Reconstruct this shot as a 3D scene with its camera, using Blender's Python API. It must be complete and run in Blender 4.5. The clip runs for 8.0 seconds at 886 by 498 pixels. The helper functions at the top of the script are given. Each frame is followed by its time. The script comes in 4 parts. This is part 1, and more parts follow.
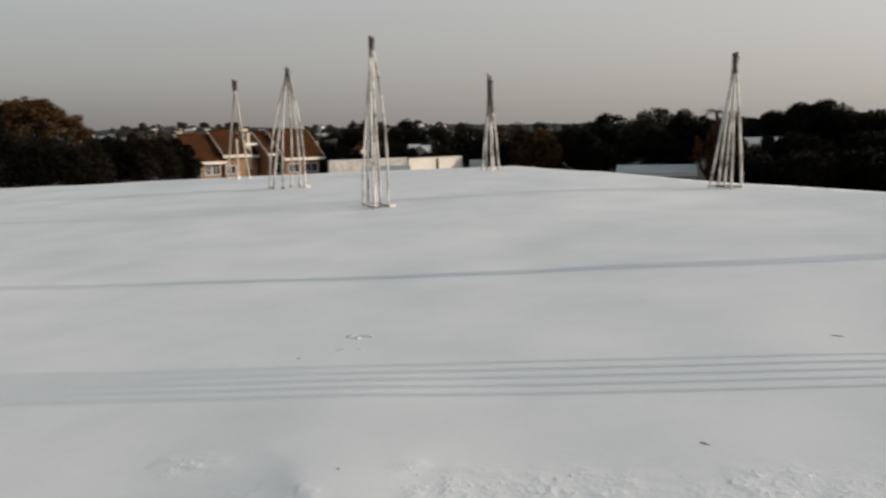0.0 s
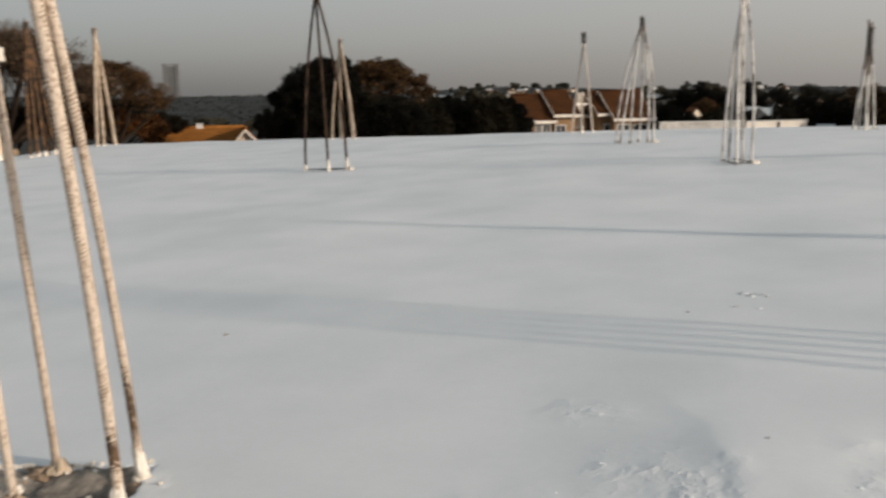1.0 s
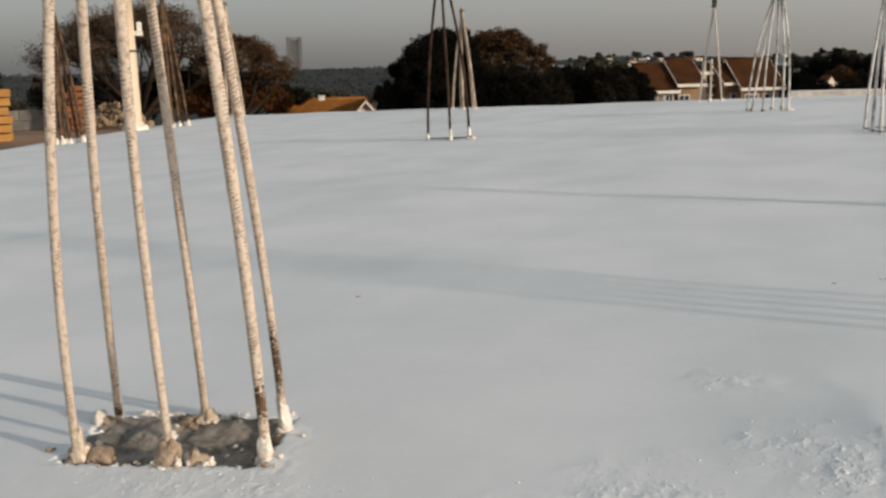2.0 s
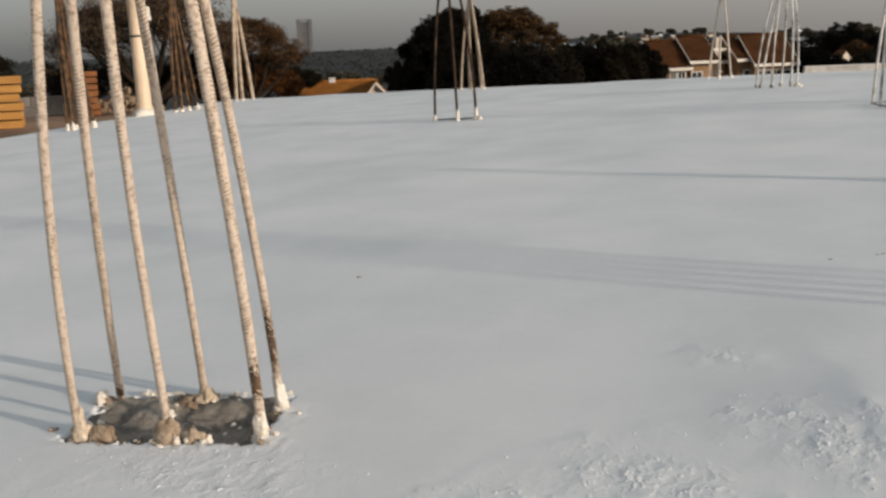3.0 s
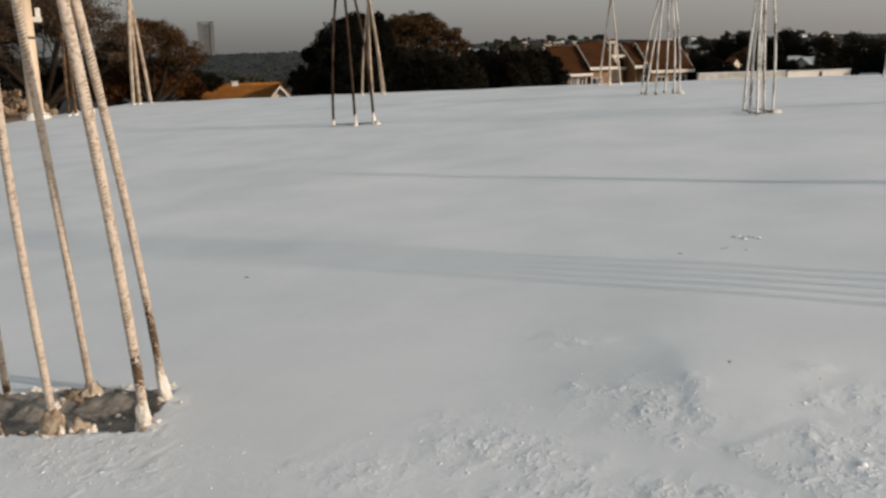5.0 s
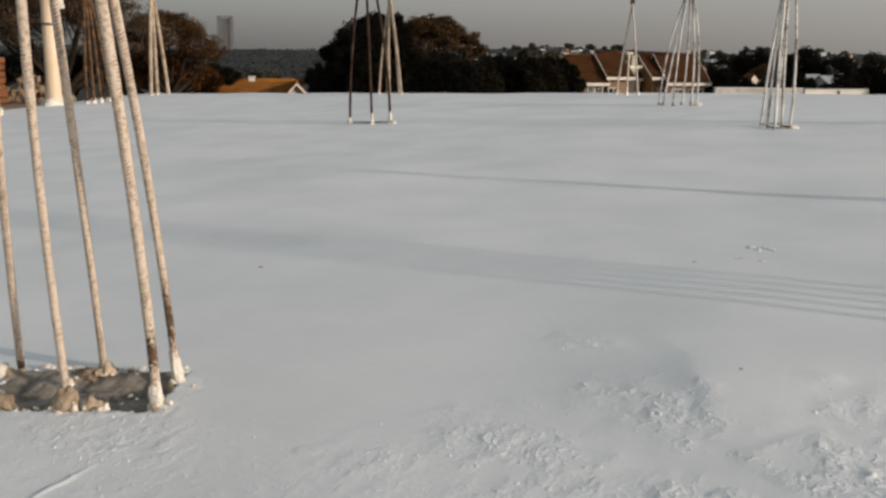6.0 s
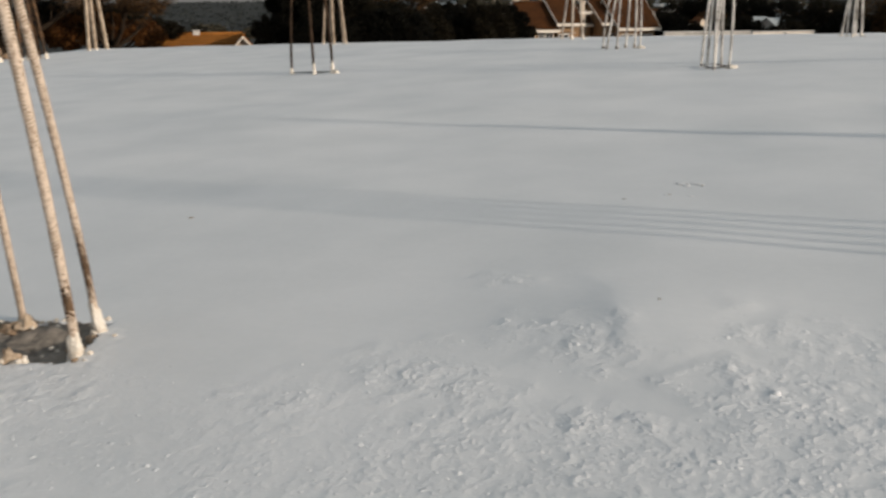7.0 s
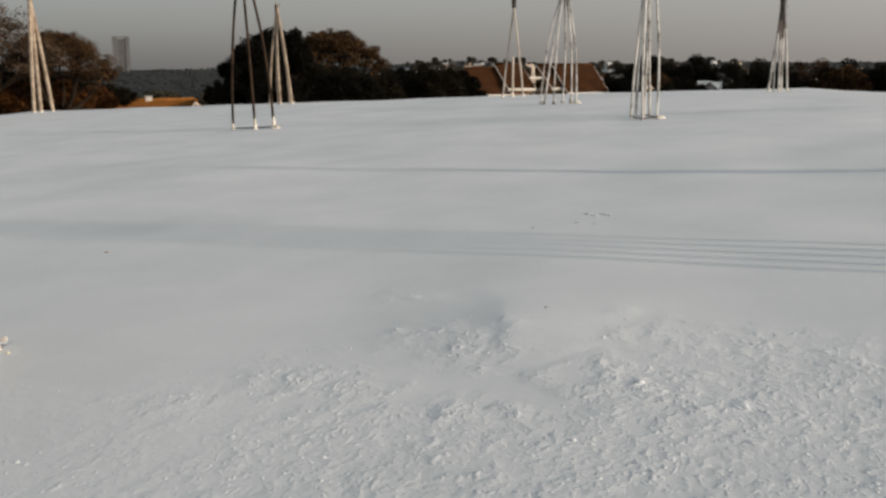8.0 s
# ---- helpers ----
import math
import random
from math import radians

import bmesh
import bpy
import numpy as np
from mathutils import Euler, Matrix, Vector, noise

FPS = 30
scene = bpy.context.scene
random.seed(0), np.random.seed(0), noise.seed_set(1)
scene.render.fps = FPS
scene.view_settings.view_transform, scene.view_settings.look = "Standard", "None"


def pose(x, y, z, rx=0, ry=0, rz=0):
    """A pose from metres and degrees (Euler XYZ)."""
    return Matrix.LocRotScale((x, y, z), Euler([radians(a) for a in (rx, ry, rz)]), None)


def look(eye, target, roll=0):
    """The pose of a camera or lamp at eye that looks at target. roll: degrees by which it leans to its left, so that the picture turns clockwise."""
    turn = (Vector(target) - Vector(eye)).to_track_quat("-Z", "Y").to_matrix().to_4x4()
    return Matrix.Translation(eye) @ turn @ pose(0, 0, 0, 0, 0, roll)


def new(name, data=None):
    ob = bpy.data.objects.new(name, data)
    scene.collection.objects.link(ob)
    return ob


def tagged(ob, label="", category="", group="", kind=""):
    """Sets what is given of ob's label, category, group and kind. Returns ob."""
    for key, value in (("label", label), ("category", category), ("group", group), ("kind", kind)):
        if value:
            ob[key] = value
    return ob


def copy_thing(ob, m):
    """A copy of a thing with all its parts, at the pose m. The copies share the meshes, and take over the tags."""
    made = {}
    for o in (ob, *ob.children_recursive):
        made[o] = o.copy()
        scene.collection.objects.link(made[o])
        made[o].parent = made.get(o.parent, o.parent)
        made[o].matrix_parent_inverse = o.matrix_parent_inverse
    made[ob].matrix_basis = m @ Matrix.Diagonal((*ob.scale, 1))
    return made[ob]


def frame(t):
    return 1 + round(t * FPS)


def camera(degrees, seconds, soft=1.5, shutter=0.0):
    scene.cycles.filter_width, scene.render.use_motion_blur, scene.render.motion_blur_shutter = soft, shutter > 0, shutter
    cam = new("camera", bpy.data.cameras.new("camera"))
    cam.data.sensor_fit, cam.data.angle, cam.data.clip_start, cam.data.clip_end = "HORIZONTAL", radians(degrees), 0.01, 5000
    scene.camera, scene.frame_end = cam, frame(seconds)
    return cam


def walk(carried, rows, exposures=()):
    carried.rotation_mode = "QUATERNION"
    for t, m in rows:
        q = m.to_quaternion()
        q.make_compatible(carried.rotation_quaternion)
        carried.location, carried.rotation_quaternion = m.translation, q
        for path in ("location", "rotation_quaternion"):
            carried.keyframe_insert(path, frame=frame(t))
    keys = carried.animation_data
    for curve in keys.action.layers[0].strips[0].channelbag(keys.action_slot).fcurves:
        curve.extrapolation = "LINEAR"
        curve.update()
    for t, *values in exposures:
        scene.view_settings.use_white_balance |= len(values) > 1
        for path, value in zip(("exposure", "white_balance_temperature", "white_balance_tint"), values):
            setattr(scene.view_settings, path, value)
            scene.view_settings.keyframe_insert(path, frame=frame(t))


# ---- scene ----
cam = camera(52.2, 8.0, soft=2.6, shutter=0.25)
PATH = [
    (0, (0.02, 0.055, 0.626), (0.005, 2.038, 0.366), -1.2),
    (0.5, (-0.049, 0.122, 0.609), (-0.343, 2.084, 0.356), -0.8),
    (1, (-0.173, 0.184, 0.558), (-0.874, 2.028, 0.226), -0.7),
    (1.5, (-0.189, 0.158, 0.547), (-1.072, 1.918, 0.198), -1.0),
    (1.7, (-0.214, 0.178, 0.539), (-1.121, 1.922, 0.17), -1.1),
    (2.8, (-0.176, 0.166, 0.55), (-1.131, 1.874, 0.139), -1.8),
    (3, (-0.169, 0.175, 0.542), (-1.121, 1.88, 0.113), -2.1),
    (3.5, (-0.108, 0.179, 0.549), (-1.021, 1.892, 0.068), -3.6),
    (4, (-0.08, 0.134, 0.568), (-0.929, 1.874, 0.066), -3.2),
    (4.5, (-0.051, 0.098, 0.556), (-0.837, 1.877, 0.09), -1.8),
    (4.7, (-0.052, 0.094, 0.556), (-0.824, 1.884, 0.106), -1.8),
    (5.8, (-0.058, 0.075, 0.553), (-0.841, 1.874, 0.163), -0.1),
    (6, (-0.061, 0.074, 0.544), (-0.85, 1.863, 0.125), 0.8),
    (6.5, (-0.055, 0.075, 0.538), (-0.856, 1.837, 0.033), 1.0),
    (7, (-0.005, 0.094, 0.524), (-0.695, 1.897, 0.002), -0.3),
    (7.5, (0.06, 0.107, 0.501), (-0.484, 1.971, 0.02), 0.2),
    (8, (0.119, 0.071, 0.451), (-0.491, 1.937, 0.064), -0.5),
]
walk(cam, [(t, look(eye, target, roll)) for t, eye, target, roll in PATH], exposures=[(0, 0.09), (1.7, 0.07), (4.5, -0.05), (8, -0.05)])

# ---- light: low evening sun and a hazy sky ----
SUN_EL, SUN_AZ = radians(13.0), radians(97.0)
world = bpy.data.worlds.new("sky")
scene.world = world
world.use_nodes = True
wn, wl = world.node_tree.nodes, world.node_tree.links
sky = wn.new("ShaderNodeTexSky")
sky.sky_type, sky.sun_disc = "NISHITA", False
sky.sun_elevation, sky.sun_rotation = SUN_EL, SUN_AZ
sky.air_density, sky.dust_density, sky.ozone_density = 1.0, 2.6, 1.5
tone = wn.new("ShaderNodeHueSaturation")
tone.inputs["Saturation"].default_value = 0.32
wl.new(sky.outputs[0], tone.inputs["Color"])
haze = wn.new("ShaderNodeMix")
haze.data_type = "RGBA"
haze.inputs[0].default_value = 0.5
lift, rise, veil = wn.new("ShaderNodeTexCoord"), wn.new("ShaderNodeValToRGB"), wn.new("ShaderNodeMix")
parts = wn.new("ShaderNodeSeparateXYZ")
veil.data_type = "RGBA"
# hazy towards the horizon, brightest a hand above it, deeper overhead
rise.color_ramp.interpolation = "EASE"
rise.color_ramp.elements[0].position, rise.color_ramp.elements[1].position = 0.0, 0.28
top_stop = rise.color_ramp.elements.new(0.72)
top_stop.color = (0, 0, 0, 1)
wl.new(lift.outputs["Generated"], parts.inputs[0]), wl.new(parts.outputs[2], rise.inputs[0]), wl.new(rise.outputs[0], veil.inputs[0])
# the haze is brighter and warmer on the sun's side
toward_sun = wn.new("ShaderNodeMapRange")
toward_sun.inputs[1].default_value, toward_sun.inputs[2].default_value = -0.75, 0.55
wl.new(parts.outputs[0], toward_sun.inputs[0])
for slot, dim, bright in (("A", (1.50, 1.50, 1.50, 1), (5.0, 4.55, 4.20, 1)), ("B", (3.3, 3.4, 3.5, 1), (6.6, 6.45, 6.25, 1))):
    side = wn.new("ShaderNodeMix")
    side.data_type = "RGBA"
    side.inputs["A"].default_value, side.inputs["B"].default_value = dim, bright
    wl.new(toward_sun.outputs[0], side.inputs[0]), wl.new(side.outputs["Result"], veil.inputs[slot])
# clearer blue-green sky overhead
clear, high = wn.new("ShaderNodeMix"), wn.new("ShaderNodeMapRange")
clear.data_type = "RGBA"
clear.inputs["B"].default_value = (1.60, 2.10, 2.24, 1)
high.inputs[1].default_value, high.inputs[2].default_value = 0.34, 0.72
wl.new(parts.outputs[2], high.inputs[0]), wl.new(high.outputs[0], clear.inputs[0])
wl.new(veil.outputs["Result"], clear.inputs["A"]), wl.new(clear.outputs["Result"], haze.inputs["B"])
wl.new(tone.outputs[0], haze.inputs["A"])
wl.new(haze.outputs["Result"], wn["Background"].inputs[0])
wn["Background"].inputs[1].default_value = 0.132
sun = new("sun", bpy.data.lights.new("sun", "SUN"))
sun.data.energy, sun.data.angle, sun.data.color = 2.98, radians(0.9), (1.0, 0.85, 0.70)
sun.matrix_world = look(50 * Vector((math.sin(SUN_AZ) * math.cos(SUN_EL), math.cos(SUN_AZ) * math.cos(SUN_EL), math.sin(SUN_EL))), (0, 0, 0))


# ---- materials ----
def material(name, colours, scale=4.0, gloss=0.5, fine=60.0, rough=0.8, bump=0.15, fine_mix=0.35, metal=0.0, per_object=0.0, contrast=(0.35, 0.65), stretch=(1, 1, 1)):
    """Two colours mixed by a broad and a fine noise, with a bump from the fine one."""
    m = bpy.data.materials.new(name)
    m.use_nodes = True
    n, l = m.node_tree.nodes, m.node_tree.links
    b = n["Principled BSDF"]
    b.inputs["Roughness"].default_value, b.inputs["Metallic"].default_value = rough, metal
    b.inputs["Specular IOR Level"].default_value = gloss
    geo = n.new("ShaderNodeTexCoord")
    mapping = n.new("ShaderNodeMapping")
    mapping.inputs["Scale"].default_value = stretch
    l.new(geo.outputs["Object"], mapping.inputs[0])
    broad, grain = n.new("ShaderNodeTexNoise"), n.new("ShaderNodeTexNoise")
    broad.inputs["Scale"].default_value, broad.inputs["Detail"].default_value = scale, 5.0
    grain.inputs["Scale"].default_value, grain.inputs["Detail"].default_value = fine, 4.0
    l.new(mapping.outputs[0], broad.inputs[0]), l.new(mapping.outputs[0], grain.inputs[0])
    mix = n.new("ShaderNodeMix")
    mix.inputs[0].default_value = fine_mix
    l.new(broad.outputs[0], mix.inputs[2]), l.new(grain.outputs[0], mix.inputs[3])
    ramp = n.new("ShaderNodeValToRGB")
    ramp.color_ramp.elements[0].position, ramp.color_ramp.elements[1].position = contrast
    ramp.color_ramp.elements[0].color, ramp.color_ramp.elements[1].color = (*colours[0], 1), (*colours[1], 1)
    l.new(mix.outputs[0], ramp.inputs[0])
    out = ramp.outputs[0]
    if per_object:
        info, hue = n.new("ShaderNodeObjectInfo"), n.new("ShaderNodeHueSaturation")
        rng = n.new("ShaderNodeMapRange")
        rng.inputs[3].default_value, rng.inputs[4].default_value = 1 - per_object, 1 + per_object
        l.new(info.outputs["Random"], rng.inputs[0]), l.new(rng.outputs[0], hue.inputs["Value"])
        l.new(out, hue.inputs["Color"])
        out = hue.outputs[0]
    l.new(out, b.inputs["Base Color"])
    if bump:
        bm = n.new("ShaderNodeBump")
        bm.inputs["Strength"].default_value, bm.inputs["Distance"].default_value = bump, 0.01
        l.new(grain.outputs[0], bm.inputs["Height"]), l.new(bm.outputs[0], b.inputs["Normal"])
    return m


def leafy(name, a, b, rough=0.7):
    """Leaves whose colour varies from piece to piece and over the crown."""
    m = bpy.data.materials.new(name)
    m.use_nodes = True
    n, l = m.node_tree.nodes, m.node_tree.links
    p = n["Principled BSDF"]
    p.inputs["Roughness"].default_value, p.inputs["Specular IOR Level"].default_value = rough, 0.08
    geo, tex, noi = n.new("ShaderNodeNewGeometry"), n.new("ShaderNodeTexCoord"), n.new("ShaderNodeTexNoise")
    noi.inputs["Scale"].default_value = 0.6
    l.new(tex.outputs["Object"], noi.inputs[0])
    mix = n.new("ShaderNodeMix")
    mix.inputs[0].default_value = 0.55
    l.new(noi.outputs[0], mix.inputs[2]), l.new(geo.outputs["Random Per Island"], mix.inputs[3])
    ramp = n.new("ShaderNodeValToRGB")
    ramp.color_ramp.elements[0].position, ramp.color_ramp.elements[1].position = 0.3, 0.75
    ramp.color_ramp.elements[0].color, ramp.color_ramp.elements[1].color = (*a, 1), (*b, 1)
    l.new(mix.outputs[0], ramp.inputs[0]), l.new(ramp.outputs[0], p.inputs["Base Color"])
    return m


ROOF_PAINT = material("white_roof_coating", ((0.760, 0.777, 0.792), (0.858, 0.866, 0.878)), scale=2.4, fine=60, rough=0.85, bump=0.03, fine_mix=0.15, contrast=(0.32, 0.62), gloss=0.3)


def add_grit(m):
    """Grit that stands out of the coating where the screed was left rough (stored on the mesh as 'grit')."""
    n, l = m.node_tree.nodes, m.node_tree.links
    first = [q for q in n if q.type == "BUMP"][0]
    att, tex, bm2 = n.new("ShaderNodeAttribute"), n.new("ShaderNodeTexNoise"), n.new("ShaderNodeBump")
    att.attribute_name = "grit"
    co = n.new("ShaderNodeTexCoord")
    l.new(co.outputs["Object"], tex.inputs[0])
    tex.inputs["Scale"].default_value, tex.inputs["Detail"].default_value, tex.inputs["Roughness"].default_value = 105, 2, 0.5
    mul = n.new("ShaderNodeMath")
    mul.operation = "MULTIPLY"
    low = n.new("ShaderNodeMath")
    low.operation, low.inputs[1].default_value = "MAXIMUM", 0.5
    l.new(tex.outputs[0], low.inputs[0])
    l.new(low.outputs[0], mul.inputs[0]), l.new(att.outputs["Fac"], mul.inputs[1])
    bm2.inputs["Strength"].default_value, bm2.inputs["Distance"].default_value = 0.75, 0.008
    l.new(mul.outputs[0], bm2.inputs["Height"]), l.new(first.outputs[0], bm2.inputs["Normal"])
    l.new(bm2.outputs[0], n["Principled BSDF"].inputs["Normal"])


add_grit(ROOF_PAINT)
PALE_BAR = material("cement_coated_steel", ((0.21, 0.14, 0.095), (0.59, 0.485, 0.39)), scale=20, fine=150, rough=0.85, bump=0.12, fine_mix=0.8, contrast=(0.27, 0.52), gloss=0.2)
WHITE_BAR = material("splashed_steel", ((0.11, 0.095, 0.08), (0.64, 0.61, 0.57)), scale=9, fine=90, rough=0.85, bump=0.2, contrast=(0.36, 0.54))
LIME_BAR = material("whitewashed_steel", ((0.33, 0.275, 0.22), (0.62, 0.55, 0.47)), scale=9, fine=90, rough=0.85, bump=0.2, contrast=(0.28, 0.66))
DARK_BAR = material("dark_rusty_steel", ((0.010, 0.0065, 0.004), (0.075, 0.045, 0.027)), scale=12, gloss=0.15, fine=90, rough=0.85, bump=0.2)
RIB_RUST = material("bare_brown_steel", ((0.03, 0.017, 0.009), (0.17, 0.10, 0.05)), scale=30, fine=200, rough=0.8, bump=0.2)
# darker crust tone that paints the shade in the gaps of the ribs
CREVICE = material("shade_between_ribs", ((0.19, 0.135, 0.092), (0.42, 0.335, 0.255)), scale=30, fine=200, rough=0.9, bump=0.2)
RUST_BAR = material("orange_rusty_steel", ((0.014, 0.008, 0.004), (0.17, 0.085, 0.034)), scale=14, fine=80, rough=0.85, bump=0.2, contrast=(0.4, 0.64))
BUFF_BAR = material("buff_splashed_steel", ((0.17, 0.12, 0.08), (0.50, 0.40, 0.30)), scale=11, fine=90, rough=0.85, bump=0.2, contrast=(0.33, 0.62))
BARE_BAR = material("bare_grey_brown_steel", ((0.05, 0.04, 0.033), (0.25, 0.21, 0.18)), scale=14, fine=90, rough=0.75, bump=0.2)
WIRE = material("black_tie_wire", ((0.03, 0.028, 0.025), (0.07, 0.06, 0.05)), scale=20, fine=90, rough=0.6)
PLASTER = material("white_plaster_lump", ((0.62, 0.55, 0.46), (0.85, 0.80, 0.72)), scale=25, fine=140, rough=0.9, bump=0.5)
TAN_PLASTER = material("dirty_tan_plaster", ((0.36, 0.26, 0.17), (0.74, 0.63, 0.50)), scale=28, fine=150, rough=0.9, bump=0.5)
MORTAR = material("brown_mortar_lump", ((0.15, 0.095, 0.055), (0.52, 0.41, 0.30)), scale=30, fine=160, rough=0.95, bump=0.6)
STUB = material("dirty_grey_concrete", ((0.09, 0.08, 0.07), (0.36, 0.32, 0.275)), scale=14, fine=110, rough=0.95, bump=0.3, contrast=(0.34, 0.66))
PVC = material("cream_plastic", ((0.64, 0.48, 0.33), (0.73, 0.56, 0.40)), scale=3, fine=40, rough=0.45, bump=0.02)
BAND = material("dark_band", ((0.05, 0.04, 0.035), (0.1, 0.08, 0.06)))
BARK = material("bark", gloss=0.1, colours=((0.016, 0.011, 0.008), (0.045, 0.032, 0.022)), scale=4, fine=20, rough=1.0)
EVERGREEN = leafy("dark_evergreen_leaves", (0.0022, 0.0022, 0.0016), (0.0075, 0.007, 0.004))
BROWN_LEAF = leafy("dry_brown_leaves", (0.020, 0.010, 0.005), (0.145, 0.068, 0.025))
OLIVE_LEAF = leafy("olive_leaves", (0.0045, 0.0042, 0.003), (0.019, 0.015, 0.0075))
TWIG_LEAF = leafy("withered_grey_brown_leaves", (0.030, 0.020, 0.014), (0.14, 0.093, 0.058))
RUST_LEAF = leafy("lit_rust_brown_leaves", (0.026, 0.012, 0.005), (0.175, 0.072, 0.021))
DUSKY_LEAF = leafy("dusky_brown_leaves", (0.014, 0.009, 0.005), (0.13, 0.070, 0.029))
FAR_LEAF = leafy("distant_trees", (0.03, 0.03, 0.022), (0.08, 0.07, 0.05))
# blue-grey of distance haze is mixed into the hill trees' leaf colour
HILL_LEAF = leafy("haze_tinted_hill_trees", (0.038, 0.044, 0.045), (0.066, 0.073, 0.072))
# ground colour cooled and greyed too, to carry the haze on the far slopes
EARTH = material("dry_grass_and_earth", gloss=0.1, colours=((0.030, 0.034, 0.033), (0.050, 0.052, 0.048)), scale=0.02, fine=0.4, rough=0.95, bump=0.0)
TILE = material("brown_clay_tiles", gloss=0.12, colours=((0.034, 0.013, 0.004), (0.086, 0.032, 0.009)), scale=0.8, fine=7, rough=0.85, bump=0.3, stretch=(1, 1, 1))
ORANGE_TILE = material("orange_clay_tiles", gloss=0.12, colours=((0.18, 0.070, 0.014), (0.31, 0.125, 0.028)), scale=0.8, fine=7, rough=0.85)
CREAM = material("cream_house_wall", ((0.50, 0.42, 0.33), (0.62, 0.53, 0.43)), scale=0.7, fine=8, rough=0.9, bump=0.05)
PALE_WALL = material("pale_painted_wall", ((0.66, 0.60, 0.53), (0.78, 0.73, 0.66)), scale=0.5, fine=6, rough=0.9, bump=0.05)
STAINED_WALL = material("stained_grey_wall", ((0.30, 0.285, 0.265), (0.60, 0.575, 0.54)), scale=0.35, fine=3, rough=0.95, bump=0.05, contrast=(0.38, 0.6))
FASCIA = material("cream_painted_boards", ((0.70, 0.62, 0.53), (0.82, 0.76, 0.68)), scale=0.8, fine=9, rough=0.8, bump=0.05)
OCHRE = material("ochre_house_wall", ((0.23, 0.135, 0.065), (0.36, 0.22, 0.115)), scale=0.7, fine=8, rough=0.9, bump=0.05)
WHITEWASH = material("whitewashed_wall", ((0.55, 0.53, 0.50), (0.72, 0.70, 0.66)), scale=0.5, fine=6, rough=0.9, bump=0.05, per_object=0.12)
SHEET = material("grey_sheet_metal", ((0.30, 0.33, 0.34), (0.42, 0.45, 0.46)), scale=0.5, fine=5, rough=0.5, bump=0.05, per_object=0.15)
GLASS = material("dark_window_glass", ((0.02, 0.022, 0.025), (0.05, 0.05, 0.055)), rough=0.25, bump=0, gloss=0.2)
RED_WOOD = material("orange_red_planks", ((0.13, 0.047, 0.013), (0.27, 0.10, 0.028)), scale=1.5, fine=18, rough=0.85, stretch=(1, 1, 6))
WOOD = material("yellow_planks", ((0.30, 0.14, 0.03), (0.46, 0.23, 0.055)), scale=1.5, fine=18, rough=0.85, stretch=(1, 1, 6))
TERRACE = material("brown_screed", ((0.20, 0.115, 0.065), (0.32, 0.195, 0.115)), scale=0.6, fine=8, rough=0.95)
RUBBLE = material("pale_rubble", ((0.14, 0.095, 0.06), (0.32, 0.225, 0.14)), scale=3, fine=20, rough=0.95, per_object=0.2)
BLOCK = material("dull_grey_block", ((0.10, 0.09, 0.08), (0.20, 0.18, 0.16)), scale=4, fine=30, rough=0.95, per_object=0.15)
TOWER_WALL = material("grey_tower_concrete", ((0.10, 0.101, 0.104), (0.13, 0.131, 0.134)), scale=0.1, fine=1, rough=0.9, bump=0)


# ---- builders ----
def part(name, bm, mat, parent=None, label="", smooth=False):
    me = bpy.data.meshes.new(name)
    if smooth:
        for f in bm.faces:
            f.smooth = True
    bm.to_mesh(me)
    bm.free()
    me.materials.append(mat)
    ob = new(name, me)
    ob.parent = parent
    if label:
        ob["label"] = label
    return ob


def raw(name, verts, faces, mat, parent=None, label="", smooth=False):
    me = bpy.data.meshes.new(name)
    if isinstance(faces, np.ndarray):
        me.vertices.add(len(verts))
        me.vertices.foreach_set("co", verts.astype(np.float32).ravel())
        me.loops.add(faces.size)
        me.loops.foreach_set("vertex_index", faces.astype(np.int32).ravel())
        me.polygons.add(len(faces))
        me.polygons.foreach_set("loop_start", np.arange(0, faces.size, faces.shape[1], dtype=np.int32))
        me.update(calc_edges=True)
    else:
        me.from_pydata(verts, [], faces)
    me.materials.append(mat)
    if smooth:
        me.shade_smooth()
    ob = new(name, me)
    ob.parent = parent
    if label:
        ob["label"] = label
    return ob


def base_point(name, place, label, category, group="", turn=0):
    ob = new(name)
    ob.empty_display_size = 0.1
    ob.matrix_basis = Matrix.Translation(place) @ pose(0, 0, 0, 0, 0, turn)
    return tagged(ob, label, category, group)


def box(bm, x0, x1, y0, y1, z0, z1, bevel=0.0):
    r = bmesh.ops.create_cube(bm, size=1, matrix=Matrix.Translation(((x0 + x1) / 2, (y0 + y1) / 2, (z0 + z1) / 2)) @ Matrix.Diagonal((x1 - x0, y1 - y0, z1 - z0, 1)))
    if bevel:
        bmesh.ops.bevel(bm, geom=list({e for v in r["verts"] for e in v.link_edges}), offset=bevel, segments=1, affect="EDGES")


def tube(verts, faces, pts, radii, sides=8, cap=True):
    """Appends a tube along pts to lists of verts and faces."""
    start = len(verts)
    for i, p in enumerate(pts):
        d = (Vector(pts[min(i + 1, len(pts) - 1)]) - Vector(pts[max(i - 1, 0)])).normalized()
        u = d.cross(Vector((0.31, 0.95, 0.12))).normalized()
        v = d.cross(u)
        for k in range(sides):
            a = 2 * math.pi * k / sides
            verts.append(tuple(Vector(p) + radii[i] * (math.cos(a) * u + math.sin(a) * v)))
    for i in range(len(pts) - 1):
        for k in range(sides):
            a, b = start + i * sides + k, start + i * sides + (k + 1) % sides
            faces.append((a, b, b + sides, a + sides))
    if cap:
        faces.append(tuple(start + k for k in reversed(range(sides))))
        faces.append(tuple(start + (len(pts) - 1) * sides + k for k in range(sides)))


